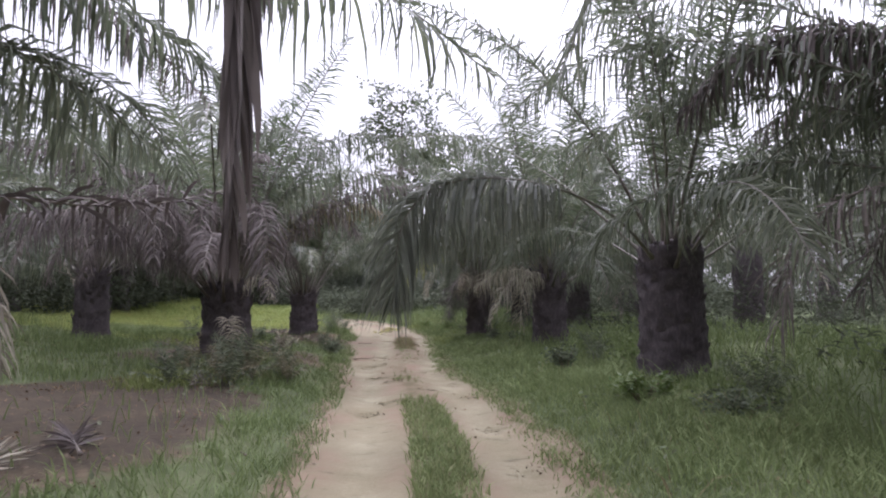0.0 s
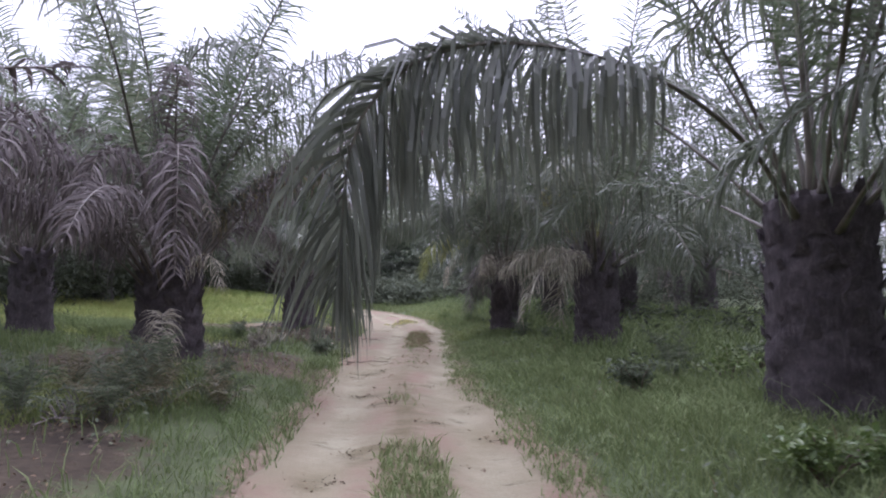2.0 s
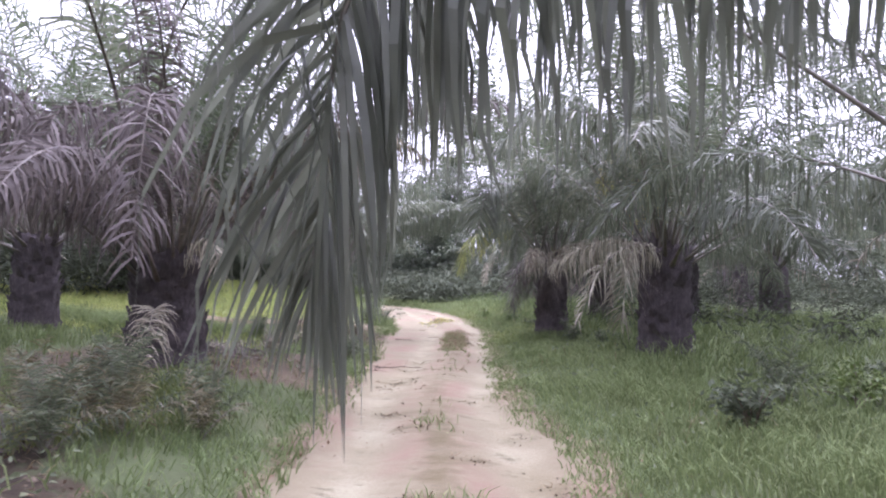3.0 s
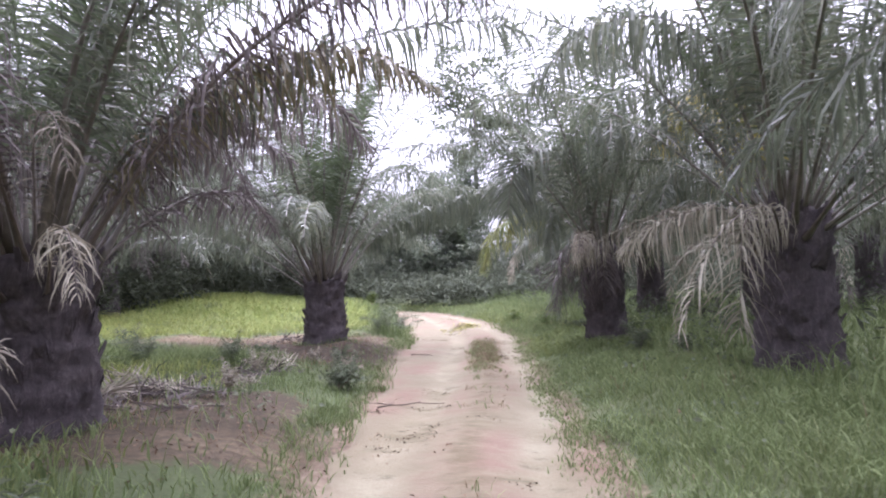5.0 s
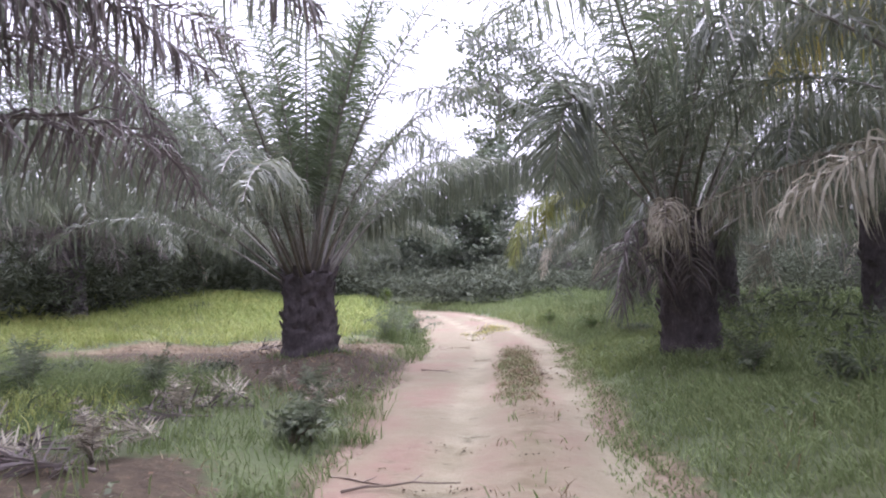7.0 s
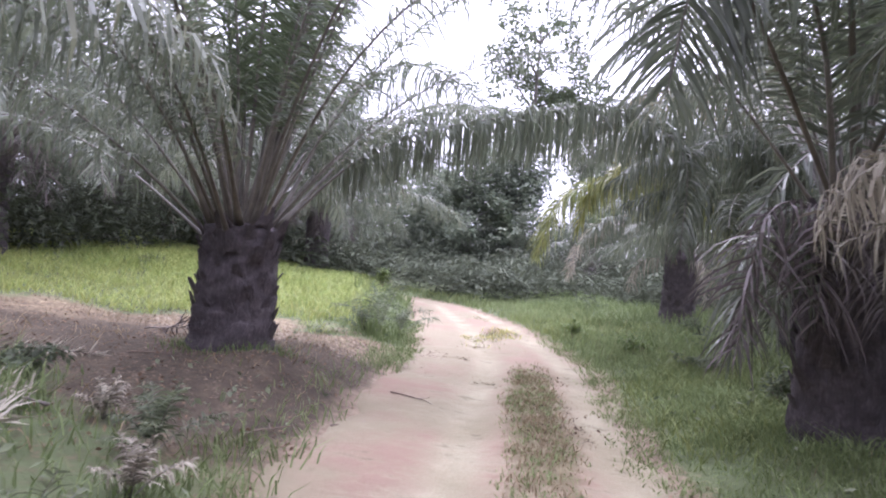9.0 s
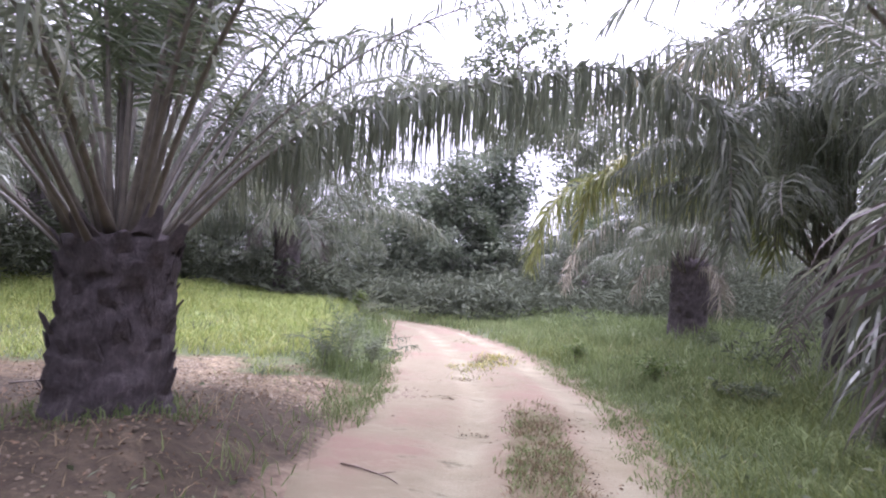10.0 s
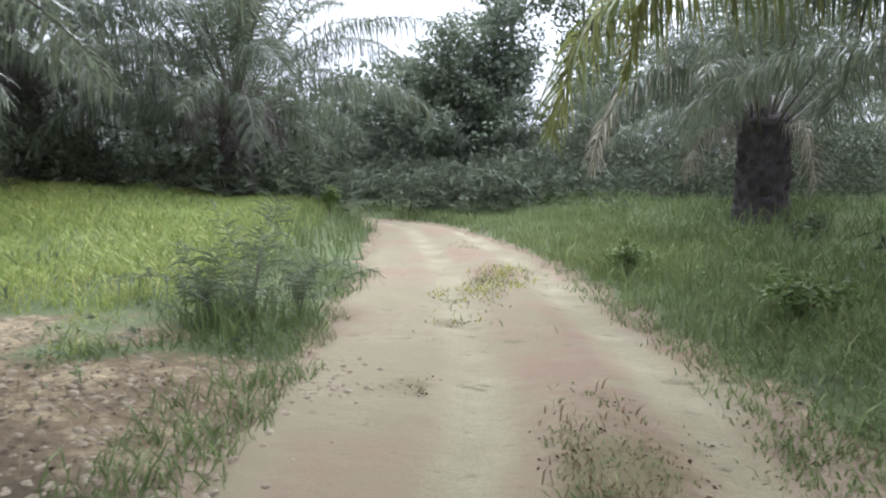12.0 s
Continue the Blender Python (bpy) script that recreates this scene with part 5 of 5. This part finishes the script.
def undergrowth():
    """The shaded thicket below the palms, beyond the open ground: too dense to tell apart."""
    rng = np.random.default_rng(9)
    v, f, made = [], [], 0
    while made < 2150:
        x, y = rng.uniform(-46, 24), rng.uniform(2, 78)
        l, r = edges(y)
        far = y > (40.5 if x < l else 45) + 0.1 * (x + 20)
        if far:
            if l - 1.6 < x < r + 1.6 and y < 68:
                continue
            h = rng.uniform(0.8, 2.6) if y < 58 else rng.uniform(1.0, 5.5)
        elif x > r:
            if x < r + 3.4 or (y < 17 and x < 5.5) or rng.random() < (0.45 if x < r + 8 else 0.0):
                continue
            h = rng.uniform(0.4, 1.0) + (0.12 if x < r + 7 else 0.24) * min(x - r, 12) * rng.random()
        else:
            if not (x < -16.2 - 0.1 * (y - 20) or (x < -8.5 and y < 10)) or x > l - 2:
                continue
            h = rng.uniform(0.9, 2.6) + 0.12 * max(-20 - x, 0)
        made += 1
        wide, size = (1.5, 0.5) if far else (0.8, 0.34 if x < l else 0.23)
        a, b = leaf_cloud([(x, y, float(height(x, y)) + h * 0.45)], (wide, wide, 0.55 * h), int(60 + (30 * h if far else 8 if x < l else 50)), size, rng, 0.11)
        f += [tuple(i + len(v) for i in q) for q in b]
        v += a
    # a closer hedge of it along the back of the field
    for i in range(170):
        y = rng.uniform(18, 41.5)
        x, h = -15.9 - 0.1 * (y - 20) - rng.uniform(0, 1.8), rng.uniform(1.5, 3.6)
        a, b = leaf_cloud([(x, y, float(height(x, y)) + h * 0.45)], (0.7, 0.7, 0.5 * h), 90, 0.32, rng, 0.1)
        f += [tuple(k + len(v) for k in q) for q in b]
        v += a
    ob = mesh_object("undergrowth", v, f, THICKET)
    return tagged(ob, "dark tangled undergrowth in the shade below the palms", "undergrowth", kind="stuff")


undergrowth()


# ---------------------------------------------------------------- grass
def blades(name, xs, ys, hs, width, mat, seed, label, lean=0.45, category="grass"):
    rng = np.random.default_rng(seed)
    n = len(xs)
    z = surface(xs, ys) - 0.02
    az, turn = rng.uniform(0, 2 * np.pi, n), rng.uniform(0, 2 * np.pi, n)
    out = hs * lean * rng.uniform(0.2, 1.6, n)
    d = np.stack([np.cos(az), np.sin(az), np.zeros(n)], -1)
    w = np.stack([np.cos(turn), np.sin(turn), np.zeros(n)], -1) * (width * rng.uniform(0.6, 1.4, n) / 2)[:, None]
    p = np.stack([xs, ys, z], -1)
    up = np.array([0, 0, 1.0])
    m = p + d * (out * 0.35)[:, None] + up * (hs * 0.6)[:, None]
    t = p + d * out[:, None] + up * (hs * rng.uniform(0.75, 1.0, n))[:, None]
    v = np.stack([p - w, p + w, m - w * 0.8, m + w * 0.8, t], 1).reshape(-1, 3)
    b = (np.arange(n) * 5)[:, None]
    me = bpy.data.meshes.new(name)
    quad, tri = b + [0, 1, 3, 2], b + [2, 3, 4]
    me.from_pydata(v.tolist(), [], quad.tolist() + tri.tolist())
    me.materials.append(mat)
    me.update()
    return tagged(new(name, me), label, category, kind="stuff")


def scatter(n, x0, x1, y0, y1, keep, seed, clump=0.0):
    """Random places in a rectangle, kept where keep(x, y) beats a random number; clump pulls them together."""
    rng = np.random.default_rng(seed)
    x, y = rng.uniform(x0, x1, n), rng.uniform(y0, y1, n)
    if clump:
        k = max(n // 40, 1)
        cx, cy = rng.uniform(x0, x1, k), rng.uniform(y0, y1, k)
        i = rng.integers(0, k, n)
        pull = rng.random(n) < 0.6
        x = np.where(pull, cx[i] + rng.normal(0, clump, n), x)
        y = np.where(pull, cy[i] + rng.normal(0, clump, n), y)
    ok = rng.random(n) < keep(x, y)
    return x[ok], y[ok]


def out_right(x, y):
    return x - edges(y)[1]


def out_left(x, y):
    return edges(y)[0] - x


def tall(x, y, lo, hi, seed):
    rng = np.random.default_rng(seed)
    return (lo + (hi - lo) * np.clip(0.5 + 0.5 * waves(x * 1.3, y * 1.3 + 5) + rng.normal(0, 0.25, len(x)), 0.05, 1.2))


# verge on the side of the withered palms
x, y = scatter(400000, -10, 4, -1, 36, lambda x, y: smooth(36, 28, y) * smooth(-0.32, 0.0, out_right(x, y) + 0.16 * waves(x * 5, y * 5)) * smooth(3.6, 2.2, out_right(x, y)), 1, 0.16)
blades("verge_grass", x, y, tall(x, y, 0.09, 0.28, 2) * (0.45 + 0.55 * smooth(0, 1.2, out_right(x, y))), 0.0115, GRASS, 3, "soft green grass of the track's verge", 0.9)
x, y = scatter(62000, -10, 12, -2, 50, lambda x, y: smooth(2.0, 2.8, out_right(x, y)) * smooth(14, 6, out_right(x, y)), 4, 0.3)
blades("rough_grass", x, y, tall(x, y, 0.25, 0.6, 5), 0.022, GRASS, 6, "tall rough grass between the palms", 0.8)
x, y = scatter(46000, -14, 2, 27, 56, lambda x, y: smooth(27, 33, y) * smooth(0.0, 0.5, out_right(x, y)) * smooth(5, 3, out_right(x, y)), 7, 0.3)
blades("verge_grass", x, y, tall(x, y, 0.14, 0.4, 8), 0.024, GRASS, 9, "soft green grass of the far verge")
x, y = scatter(52000, -8, 3, 20, 44, lambda x, y: smooth(0.0, 0.5, out_right(x, y)) * smooth(4.5, 3, out_right(x, y)) * smooth(-0.1, 0.5, waves(x * 0.8 + 3, y * 0.5)) * smooth(20, 26, y), 61, 0.25)
blades("verge_grass", x, y, tall(x, y, 0.12, 0.32, 62), 0.015, VERGE_LIGHT, 63, "yellow-green grass patches in the verge", 0.9)
x, y = scatter(4000, -3, 4, 2, 30, lambda x, y: smooth(0.1, 0.6, out_right(x, y)) * smooth(3, 2, out_right(x, y)) * smooth(0.1, 0.6, waves(x * 1.1, y * 0.9 + 2)), 64, 0.2)
blades("dry_grass", x, y, tall(x, y, 0.12, 0.34, 65), 0.009, STRAW, 66, "dry stalks among the verge grass", 0.9)
# verge on the field's side
x, y = scatter(150000, -12, 0, -2, 34, lambda x, y: smooth(-0.14, 0.16, out_left(x, y) + 0.16 * waves(x * 5, y * 5)) * smooth(2.4, 1.0, out_left(x, y) + 0.5 * waves(x, y)) * (1 - 0.75 * smooth(20.5, 22, y) * smooth(26.5, 25.5, y)) * (1 - 0.95 * smooth(0.25, 0.6, bare_soil(x, y)) * smooth(0.45, 0.8, out_left(x, y))), 10, 0.14)
blades("verge_grass", x, y, tall(x, y, 0.07, 0.24, 11), 0.012, GRASS, 12, "green grass along the track's edge", 0.9)
x, y = scatter(16000, -26, -8, 34, 66, lambda x, y: smooth(0.0, 0.6, out_left(x, y)) * smooth(3, 1.5, out_left(x, y)), 13, 0.3)
blades("verge_grass", x, y, tall(x, y, 0.25, 0.6, 14), 0.035, GRASS, 15, "green grass along the far edge of the track")
# shaded grass round the first palm, thinning on the scraped soil
x, y = scatter(48000, -18, -1, -2, 22, lambda x, y: smooth(0.8, 1.8, out_left(x, y)) * (1 - 0.92 * smooth(0.15, 0.6, bare_soil(x, y))), 16, 0.22)
blades("rough_grass", x, y, tall(x, y, 0.1, 0.36, 17), 0.016, GRASS, 18, "shaded grass below the palms")
# the tall dark weeds at the corner of the bare soil, and grass round the trunks
x, y = scatter(1500, -7.9, -6.0, 28.0, 31.4, lambda x, y: smooth(1.1, 0.5, np.hypot((x + 6.95) / 0.55, (y - 29.6) / 1.2)), 67, 0.12)
blades("tall_weeds", x, y, tall(x, y, 0.18, 0.62, 68), 0.022, GRASS, 69, "tall dark weeds beside the track", 0.6, "weeds")
for i, (px, py, pr) in enumerate([(-6.95, 23.8, 0.5), (-5.9, 14.1, 0.55), (2.95, 10.4, 0.55), (1.75, 17.8, 0.5), (-0.3, 23.2, 0.45)]):
    q = np.random.default_rng(70 + i)
    a, d = q.uniform(0, 6.283, 420), pr + np.abs(q.normal(0, 0.2, 420))
    blades("grass_tuft", px + d * np.cos(a), py + d * np.sin(a), q.uniform(0.04, 0.17, 420), 0.014, GRASS, 75 + i, "grass growing round the foot of the palm", 0.7)
# the open bright field
FIELD_AT = lambda x, y: smooth(1.2, 2.4, out_left(x, y)) * (1 - smooth(0.1, 0.45, bare_soil(x, y))) * smooth(17.2, 18.8, y + 0.15 * (x + 8) + 0.5 * waves(x, y)) * smooth(47, 43, y + 0.1 * x) * np.clip(1 - 0.62 * smooth(-10.0, -9.0, x + 0.4 * waves(x, y)) * smooth(27.5, 25.5, y) * smooth(20.6, 22.0, y + 0.3 * waves(x, y)) - 0.62 * smooth(-7.9, -7.0, x + 0.3 * waves(x, y)) * smooth(22.0, 20.6, y), 0, 1)
x, y = scatter(145000, -24, -6, 15, 46, lambda x, y: FIELD_AT(x, y), 19, 0.3)
blades("field_grass", x, y, tall(x, y, 0.12, 0.34, 20) * (1 - 0.6 * smooth(0.0, 0.35, bare_soil(x, y))), 0.0145, FIELD, 21, "bright yellow-green grass of the open field", 1.1)
x, y = scatter(26000, -34, -7, 30, 48, lambda x, y: FIELD_AT(x, y), 22, 0.5)
blades("field_grass", x, y, tall(x, y, 0.2, 0.42, 23), 0.024, FIELD, 24, "bright grass at the back of the field", 1.0)
# taller herbs between the brushwood and the scraped soil
x, y = scatter(24000, -13, -6.4, 18.4, 22.0, lambda x, y: smooth(1.2, 0.7, np.hypot((x + 9.8) / 3.2, (y - 20.2) / 1.5) + 0.25 * waves(x * 2, y * 2)), 96, 0.2)
blades("field_weeds", x, y, tall(x, y, 0.2, 0.48, 97), 0.016, GRASS, 98, "tall green herbs in front of the scraped soil", 0.8, "weeds")
# a lush patch by the first seedlings
x, y = scatter(9000, -6.6, -3.4, 8.6, 13.6, lambda x, y: smooth(1.15, 0.6, np.hypot((x + 5.0) / 1.2, (y - 11.1) / 2.1) + 0.2 * waves(x * 2, y * 2)), 90, 0.15)
blades("field_grass", x, y, tall(x, y, 0.08, 0.24, 91), 0.013, VERGE_LIGHT, 92, "lush yellow-green grass near the track", 0.8)
# yellower, taller tussocks in it
x, y = scatter(26000, -28, -7, 26, 46, lambda x, y: FIELD_AT(x, y) * smooth(0.0, 0.6, waves(x * 0.55 + 4, y * 0.7 + 1)), 93, 0.22)
blades("field_grass", x, y, tall(x, y, 0.18, 0.4, 94), 0.017, TUSSOCK, 95, "ripe yellowish tussocks in the field", 1.1)
# weeds that stand in the field
x, y = scatter(9000, -30, -7, 18, 46, lambda x, y: FIELD_AT(x, y) * smooth(0.25, 0.7, waves(x * 0.9 + 1, y * 0.8)), 45, 0.25)
blades("field_weeds", x, y, tall(x, y, 0.16, 0.42, 46), 0.03, SHRUB, 47, "darker weeds standing in the field grass", 0.6, "weeds")
# grass on the crown of the track
xa, ya = scatter(60000, -1.8, 1.0, -3, 10.5, crown, 25, 0.07)
xb, yb = scatter(230000, -7, 1.2, 10, 40, lambda x, y: crown(x, y) * 0.8, 34, 0.05)
x, y = np.r_[xa, xb], np.r_[ya, yb]
blades("crown_grass", x, y, tall(x, y, 0.05, 0.2, 26) * (1 - 0.45 * smooth(14, 22, y)), 0.012, GRASS, 27, "short grass between the wheel ruts", 0.7)
x, y = scatter(2600, -6.4, -4.0, 30.0, 35.6, lambda x, y: 0.8 * smooth(1.2, 0.2, np.hypot((x + 5.15) / 0.6, (y - 32.8) / 2.1) + 0.3 * waves(x * 4, y * 3)), 110, 0.12)
blades("crown_grass", x, y, tall(x, y, 0.06, 0.18, 111), 0.018, TUSSOCK, 112, "yellow-green tuft between the wheel ruts", 0.9)
x, y = scatter(110000, -7, 1.2, 10, 40, lambda x, y: crown(x, y), 28, 0.08)
blades("dry_grass", x, y, tall(x, y, 0.04, 0.14, 29), 0.012, STRAW, 30, "dry yellow grass on the crown of the track", 1.0)
# dry stalks on the scraped soil and in the verges
x, y = scatter(15000, -15, -3, 9, 29, lambda x, y: smooth(0.2, 0.8, out_left(x, y)) * (0.12 + 0.6 * bare_soil(x, y)) * smooth(-0.3, 0.5, waves(x * 2, y * 2 + 1)), 31, 0.18)
blades("dry_grass", x, y, tall(x, y, 0.05, 0.2, 32), 0.01, STRAW, 33, "dry stalks and straw on the bare soil", 1.5)


def low_leaves(name, xs, ys, size, lift, mat, seed, label, category):
    """Small single leaves lying or standing at ground level."""
    rng = np.random.default_rng(seed)
    z = surface(xs, ys) + 0.005 + rng.uniform(0.0, 1, len(xs)) * lift
    a, b = leaf_cloud(np.stack([xs, ys, z], -1), (0.03, 0.03, 0.01), 1, size, rng)
    return tagged(mesh_object(name, a, b, mat), label, category, kind="stuff")


x, y = scatter(16000, -13, 4, -2, 32, lambda x, y: np.where(out_right(x, y) > 0, smooth(0.2, 0.8, out_right(x, y)) * smooth(3.5, 2, out_right(x, y)), smooth(0.1, 0.6, out_left(x, y)) * smooth(3, 1.5, out_left(x, y)))
               * smooth(0.0, 0.5, waves(x * 1.7 + 2, y * 1.7)), 40, 0.2)
low_leaves("weed_cover", x, y, 0.075, 0.34, SHRUB, 41, "small-leaved weeds in the verges", "weeds")
x, y = scatter(26000, -16, 3, -2, 34, lambda x, y: np.where((out_right(x, y) < 0) & (out_left(x, y) < 0), 0.3 * smooth(0.2, 0.6, waves(x * 2.1, y * 1.9 + 4)), 0.25 + 0.6 * bare_soil(x, y)), 42, 0.12)
low_leaves("leaf_litter", x, y, 0.05, 0.015, LITTER, 43, "brown fallen leaf scraps on track and soil", "leaf litter")

x, y = scatter(60000, -5.6, 1, 5, 31, lambda x, y: 0.7 * drift(x, y), 120, 0.04)
low_leaves("leaf_litter", x, y, 0.03, 0.006, SCRAPS, 121, "dark brown crumbled leaf scraps in drifts on the track", "leaf litter")
x, y = scatter(24000, -5.6, 1, 5, 31, lambda x, y: 0.5 * drift(x, y), 122, 0.04)
blades("dry_grass", x, y, tall(x, y, 0.02, 0.06, 123), 0.01, STRAW, 124, "trodden olive-brown grass stubble on the track", 1.4)
x, y = scatter(6000, -13, -4.4, 20, 28.4, lambda x, y: smooth(0.1, 0.5, out_left(x, y)) * (0.15 + 0.75 * bare_soil(x, y)) * smooth(28.4, 26.5, y + 0.5 * waves(x, y)), 81, 0.3)
low_leaves("leaf_litter", x, y, 0.036, 0.012, LITTER, 82, "dark rotting leaf scraps on the scraped soil", "leaf litter")


def clods(xs, ys, size, mat, seed, label):
    """Crumbs and clods of loose earth: small uneven lumps half sunk in the ground."""
    rng = np.random.default_rng(seed)
    n = len(xs)
    s = size * rng.uniform(0.25, 1.0, n) ** 2 + 0.012
    ring = [(math.cos(a), math.sin(a)) for a in np.linspace(0, 2 * math.pi, 5, endpoint=False)]
    z = surface(xs, ys)
    pts = [np.stack([xs, ys, z + s * rng.uniform(0.3, 0.65, n)], -1)]
    for k, up in ((0.62, 0.32), (1.0, -0.15)):
        pts += [np.stack([xs + s * k * cx * rng.uniform(0.7, 1.3, n), ys + s * k * cy * rng.uniform(0.7, 1.3, n), z + s * up * rng.uniform(0.8, 1.2, n)], -1) for cx, cy in ring]
    v = np.stack(pts, 1).reshape(-1, 3)
    b0 = (np.arange(n) * 11)[:, None]
    tri = np.concatenate([b0 + [0, 1 + j, 1 + (j + 1) % 5] for j in range(5)])
    quad = np.concatenate([b0 + [1 + j, 6 + j, 6 + (j + 1) % 5, 1 + (j + 1) % 5] for j in range(5)])
    ob = mesh_object("soil_clods", v.tolist(), tri.tolist() + quad.tolist(), mat, smooth_faces=True)
    return tagged(ob, label, "soil", kind="stuff")


def earth_material(name, lo, hi):
    m, nodes, links, b = material(name)
    n = noise_node(nodes, links, 14.0, 5.0, 0.7)
    r = ramp(nodes, [(0.3, lo), (0.7, hi)])
    links.new(n.outputs["Fac"], r.inputs["Fac"])
    links.new(r.outputs["Color"], b.inputs["Base Color"])
    b.inputs["Roughness"].default_value = 0.95
    b.inputs["Specular IOR Level"].default_value = 0.1
    bump(nodes, links, b, n.outputs["Fac"], 0.6, 0.02)
    return m


PALE_EARTH = earth_material("pale_loose_earth", (0.17, 0.138, 0.1), (0.31, 0.26, 0.195))
DARK_EARTH = earth_material("dark_loose_earth", (0.06, 0.0473, 0.0353), (0.19, 0.153, 0.113))
x, y = scatter(3000, -13, -5.6, 25.4, 29.0, lambda x, y: smooth(0.4, 0.9, bare_soil(x, y)) * smooth(25.8, 26.8, y + 0.4 * waves(x, y)), 100, 0.25)
clods(x, y, 0.03, PALE_EARTH, 101, "pale crumbled clods on the ridge of scraped soil")
x, y = scatter(3400, -12, -4.6, 21, 28, lambda x, y: smooth(0.3, 0.8, bare_soil(x, y)) * smooth(0.3, 0.8, out_left(x, y)), 102, 0.3)
clods(x, y, 0.02, DARK_EARTH, 103, "dark crumbs of earth in front of the palm")
x, y = scatter(2600, -10, -2.4, 2.5, 18.5, lambda x, y: smooth(0.3, 0.8, bare_soil(x, y)) * smooth(0.3, 0.8, out_left(x, y)), 104, 0.25)
clods(x, y, 0.024, DARK_EARTH, 105, "dark crumbs of earth below the palms")
x, y = scatter(3600, -9, 2, -2, 40, lambda x, y: smooth(-0.35, 0.0, np.maximum(out_right(x, y), out_left(x, y))) * smooth(0.3, 0.1, np.maximum(out_right(x, y), out_left(x, y))) * (0.3 + 0.7 * smooth(0, 0.5, waves(x * 2, y * 2))), 106, 0.12)
clods(x, y, 0.022, PALE_EARTH, 107, "small loose stones and crumbs along the track's edges")
# ---------------------------------------------------------------- fallen fronds, sticks and twigs
FALLEN = [(-5.2, 16.6, 170), (-5.4, 17.6, 150), (-5.6, 18.6, 190), (-5.8, 19.6, 140), (-5.0, 15.8, 200), (-6.0, 17.2, 200), (-6.4, 18.2, 160), (-6.2, 20.4, 170), (-7.0, 18.7, 35), (-7.4, 17.9, 160), (-8.2, 18.6, 70), (-6.4, 17.0, 150), (-7.6, 16.6, 20), (-6.6, 15.6, 110), (-8.2, 15.6, 60), (-7.0, 14.8, -40), (-5.9, 15.4, 165), (-8.8, 17.2, 130), (-6.9, 16.2, 80), (-5.6, 12.0, 140), (-4.4, 9.2, 100), (-8.6, 22.0, 30), (-3.4, 5.2, 130), (-3.8, 3.8, 100), (-8.9, 24.6, 60)]
lying = [dressed(frond_meshes("rachis", frond_curve(6, 14, 2.3, 1.0, 20 * k - 10, 14) , 900 + k, pairs=60, leaf=0.6, width=0.03, droop=0.15, thick=0.6, sparse=0.15, wild=2.2), DEAD_STALK, DEAD if k else DRY) for k in range(2)]
for i, (fx, fy, az) in enumerate(FALLEN):
    fr = new("fallen_frond", lying[i % 2][0])
    fr.matrix_basis = pose(fx, fy, float(height(fx, fy)) + 0.06 + 0.03 * math.sin(3 * i), 14 * math.sin(7 * i), 2, az) @ Matrix.Scale(0.6 + 0.12 * math.sin(5 * i), 4)
    lf = new("foliage", lying[i % 2][1])
    lf.parent = fr
    tagged(fr, "grey-brown fallen frond lying on the ground", "palm frond", "fallen fronds")


def stick(x, y, az, length, r, seed):
    rng = np.random.default_rng(seed)
    pts = [Vector((length * u, 0.06 * length * math.sin(3 * u + seed), 0.012 + 0.03 * length * math.sin(math.pi * u) * rng.uniform(0.2, 1))) for u in np.linspace(0, 1, 6)]
    v, f = tube(pts, [r * (1 - 0.6 * u) for u in np.linspace(0, 1, 6)], 5)
    a, b = tube([pts[3], pts[3] + Vector((0.12 * length, 0.16 * length, 0.02))], [r * 0.5, r * 0.2], 4)
    f += [tuple(i + len(v) for i in q) for q in b]
    ob = mesh_object("stick", v + a, f, TWIG)
    ob.matrix_basis = pose(x, y, float(surface(x, y)), 0, 0, az)
    return tagged(ob, "thin dry stick lying on the ground", "stick", "fallen sticks")


for i, (sx, sy, az, ln) in enumerate([(-4.95, 24.3, -32, 0.75), (-3.6, 17.2, 25, 0.9), (-3.9, 17.6, -10, 0.6), (-4.9, 22.4, 40, 0.5), (-6.9, 20.2, 130, 0.8), (-7.6, 22.8, 15, 0.7), (-2.3, 6.0, 120, 0.9), (-5.2, 21.3, 75, 0.6)]):
    stick(sx, sy, az, ln, 0.012, i)
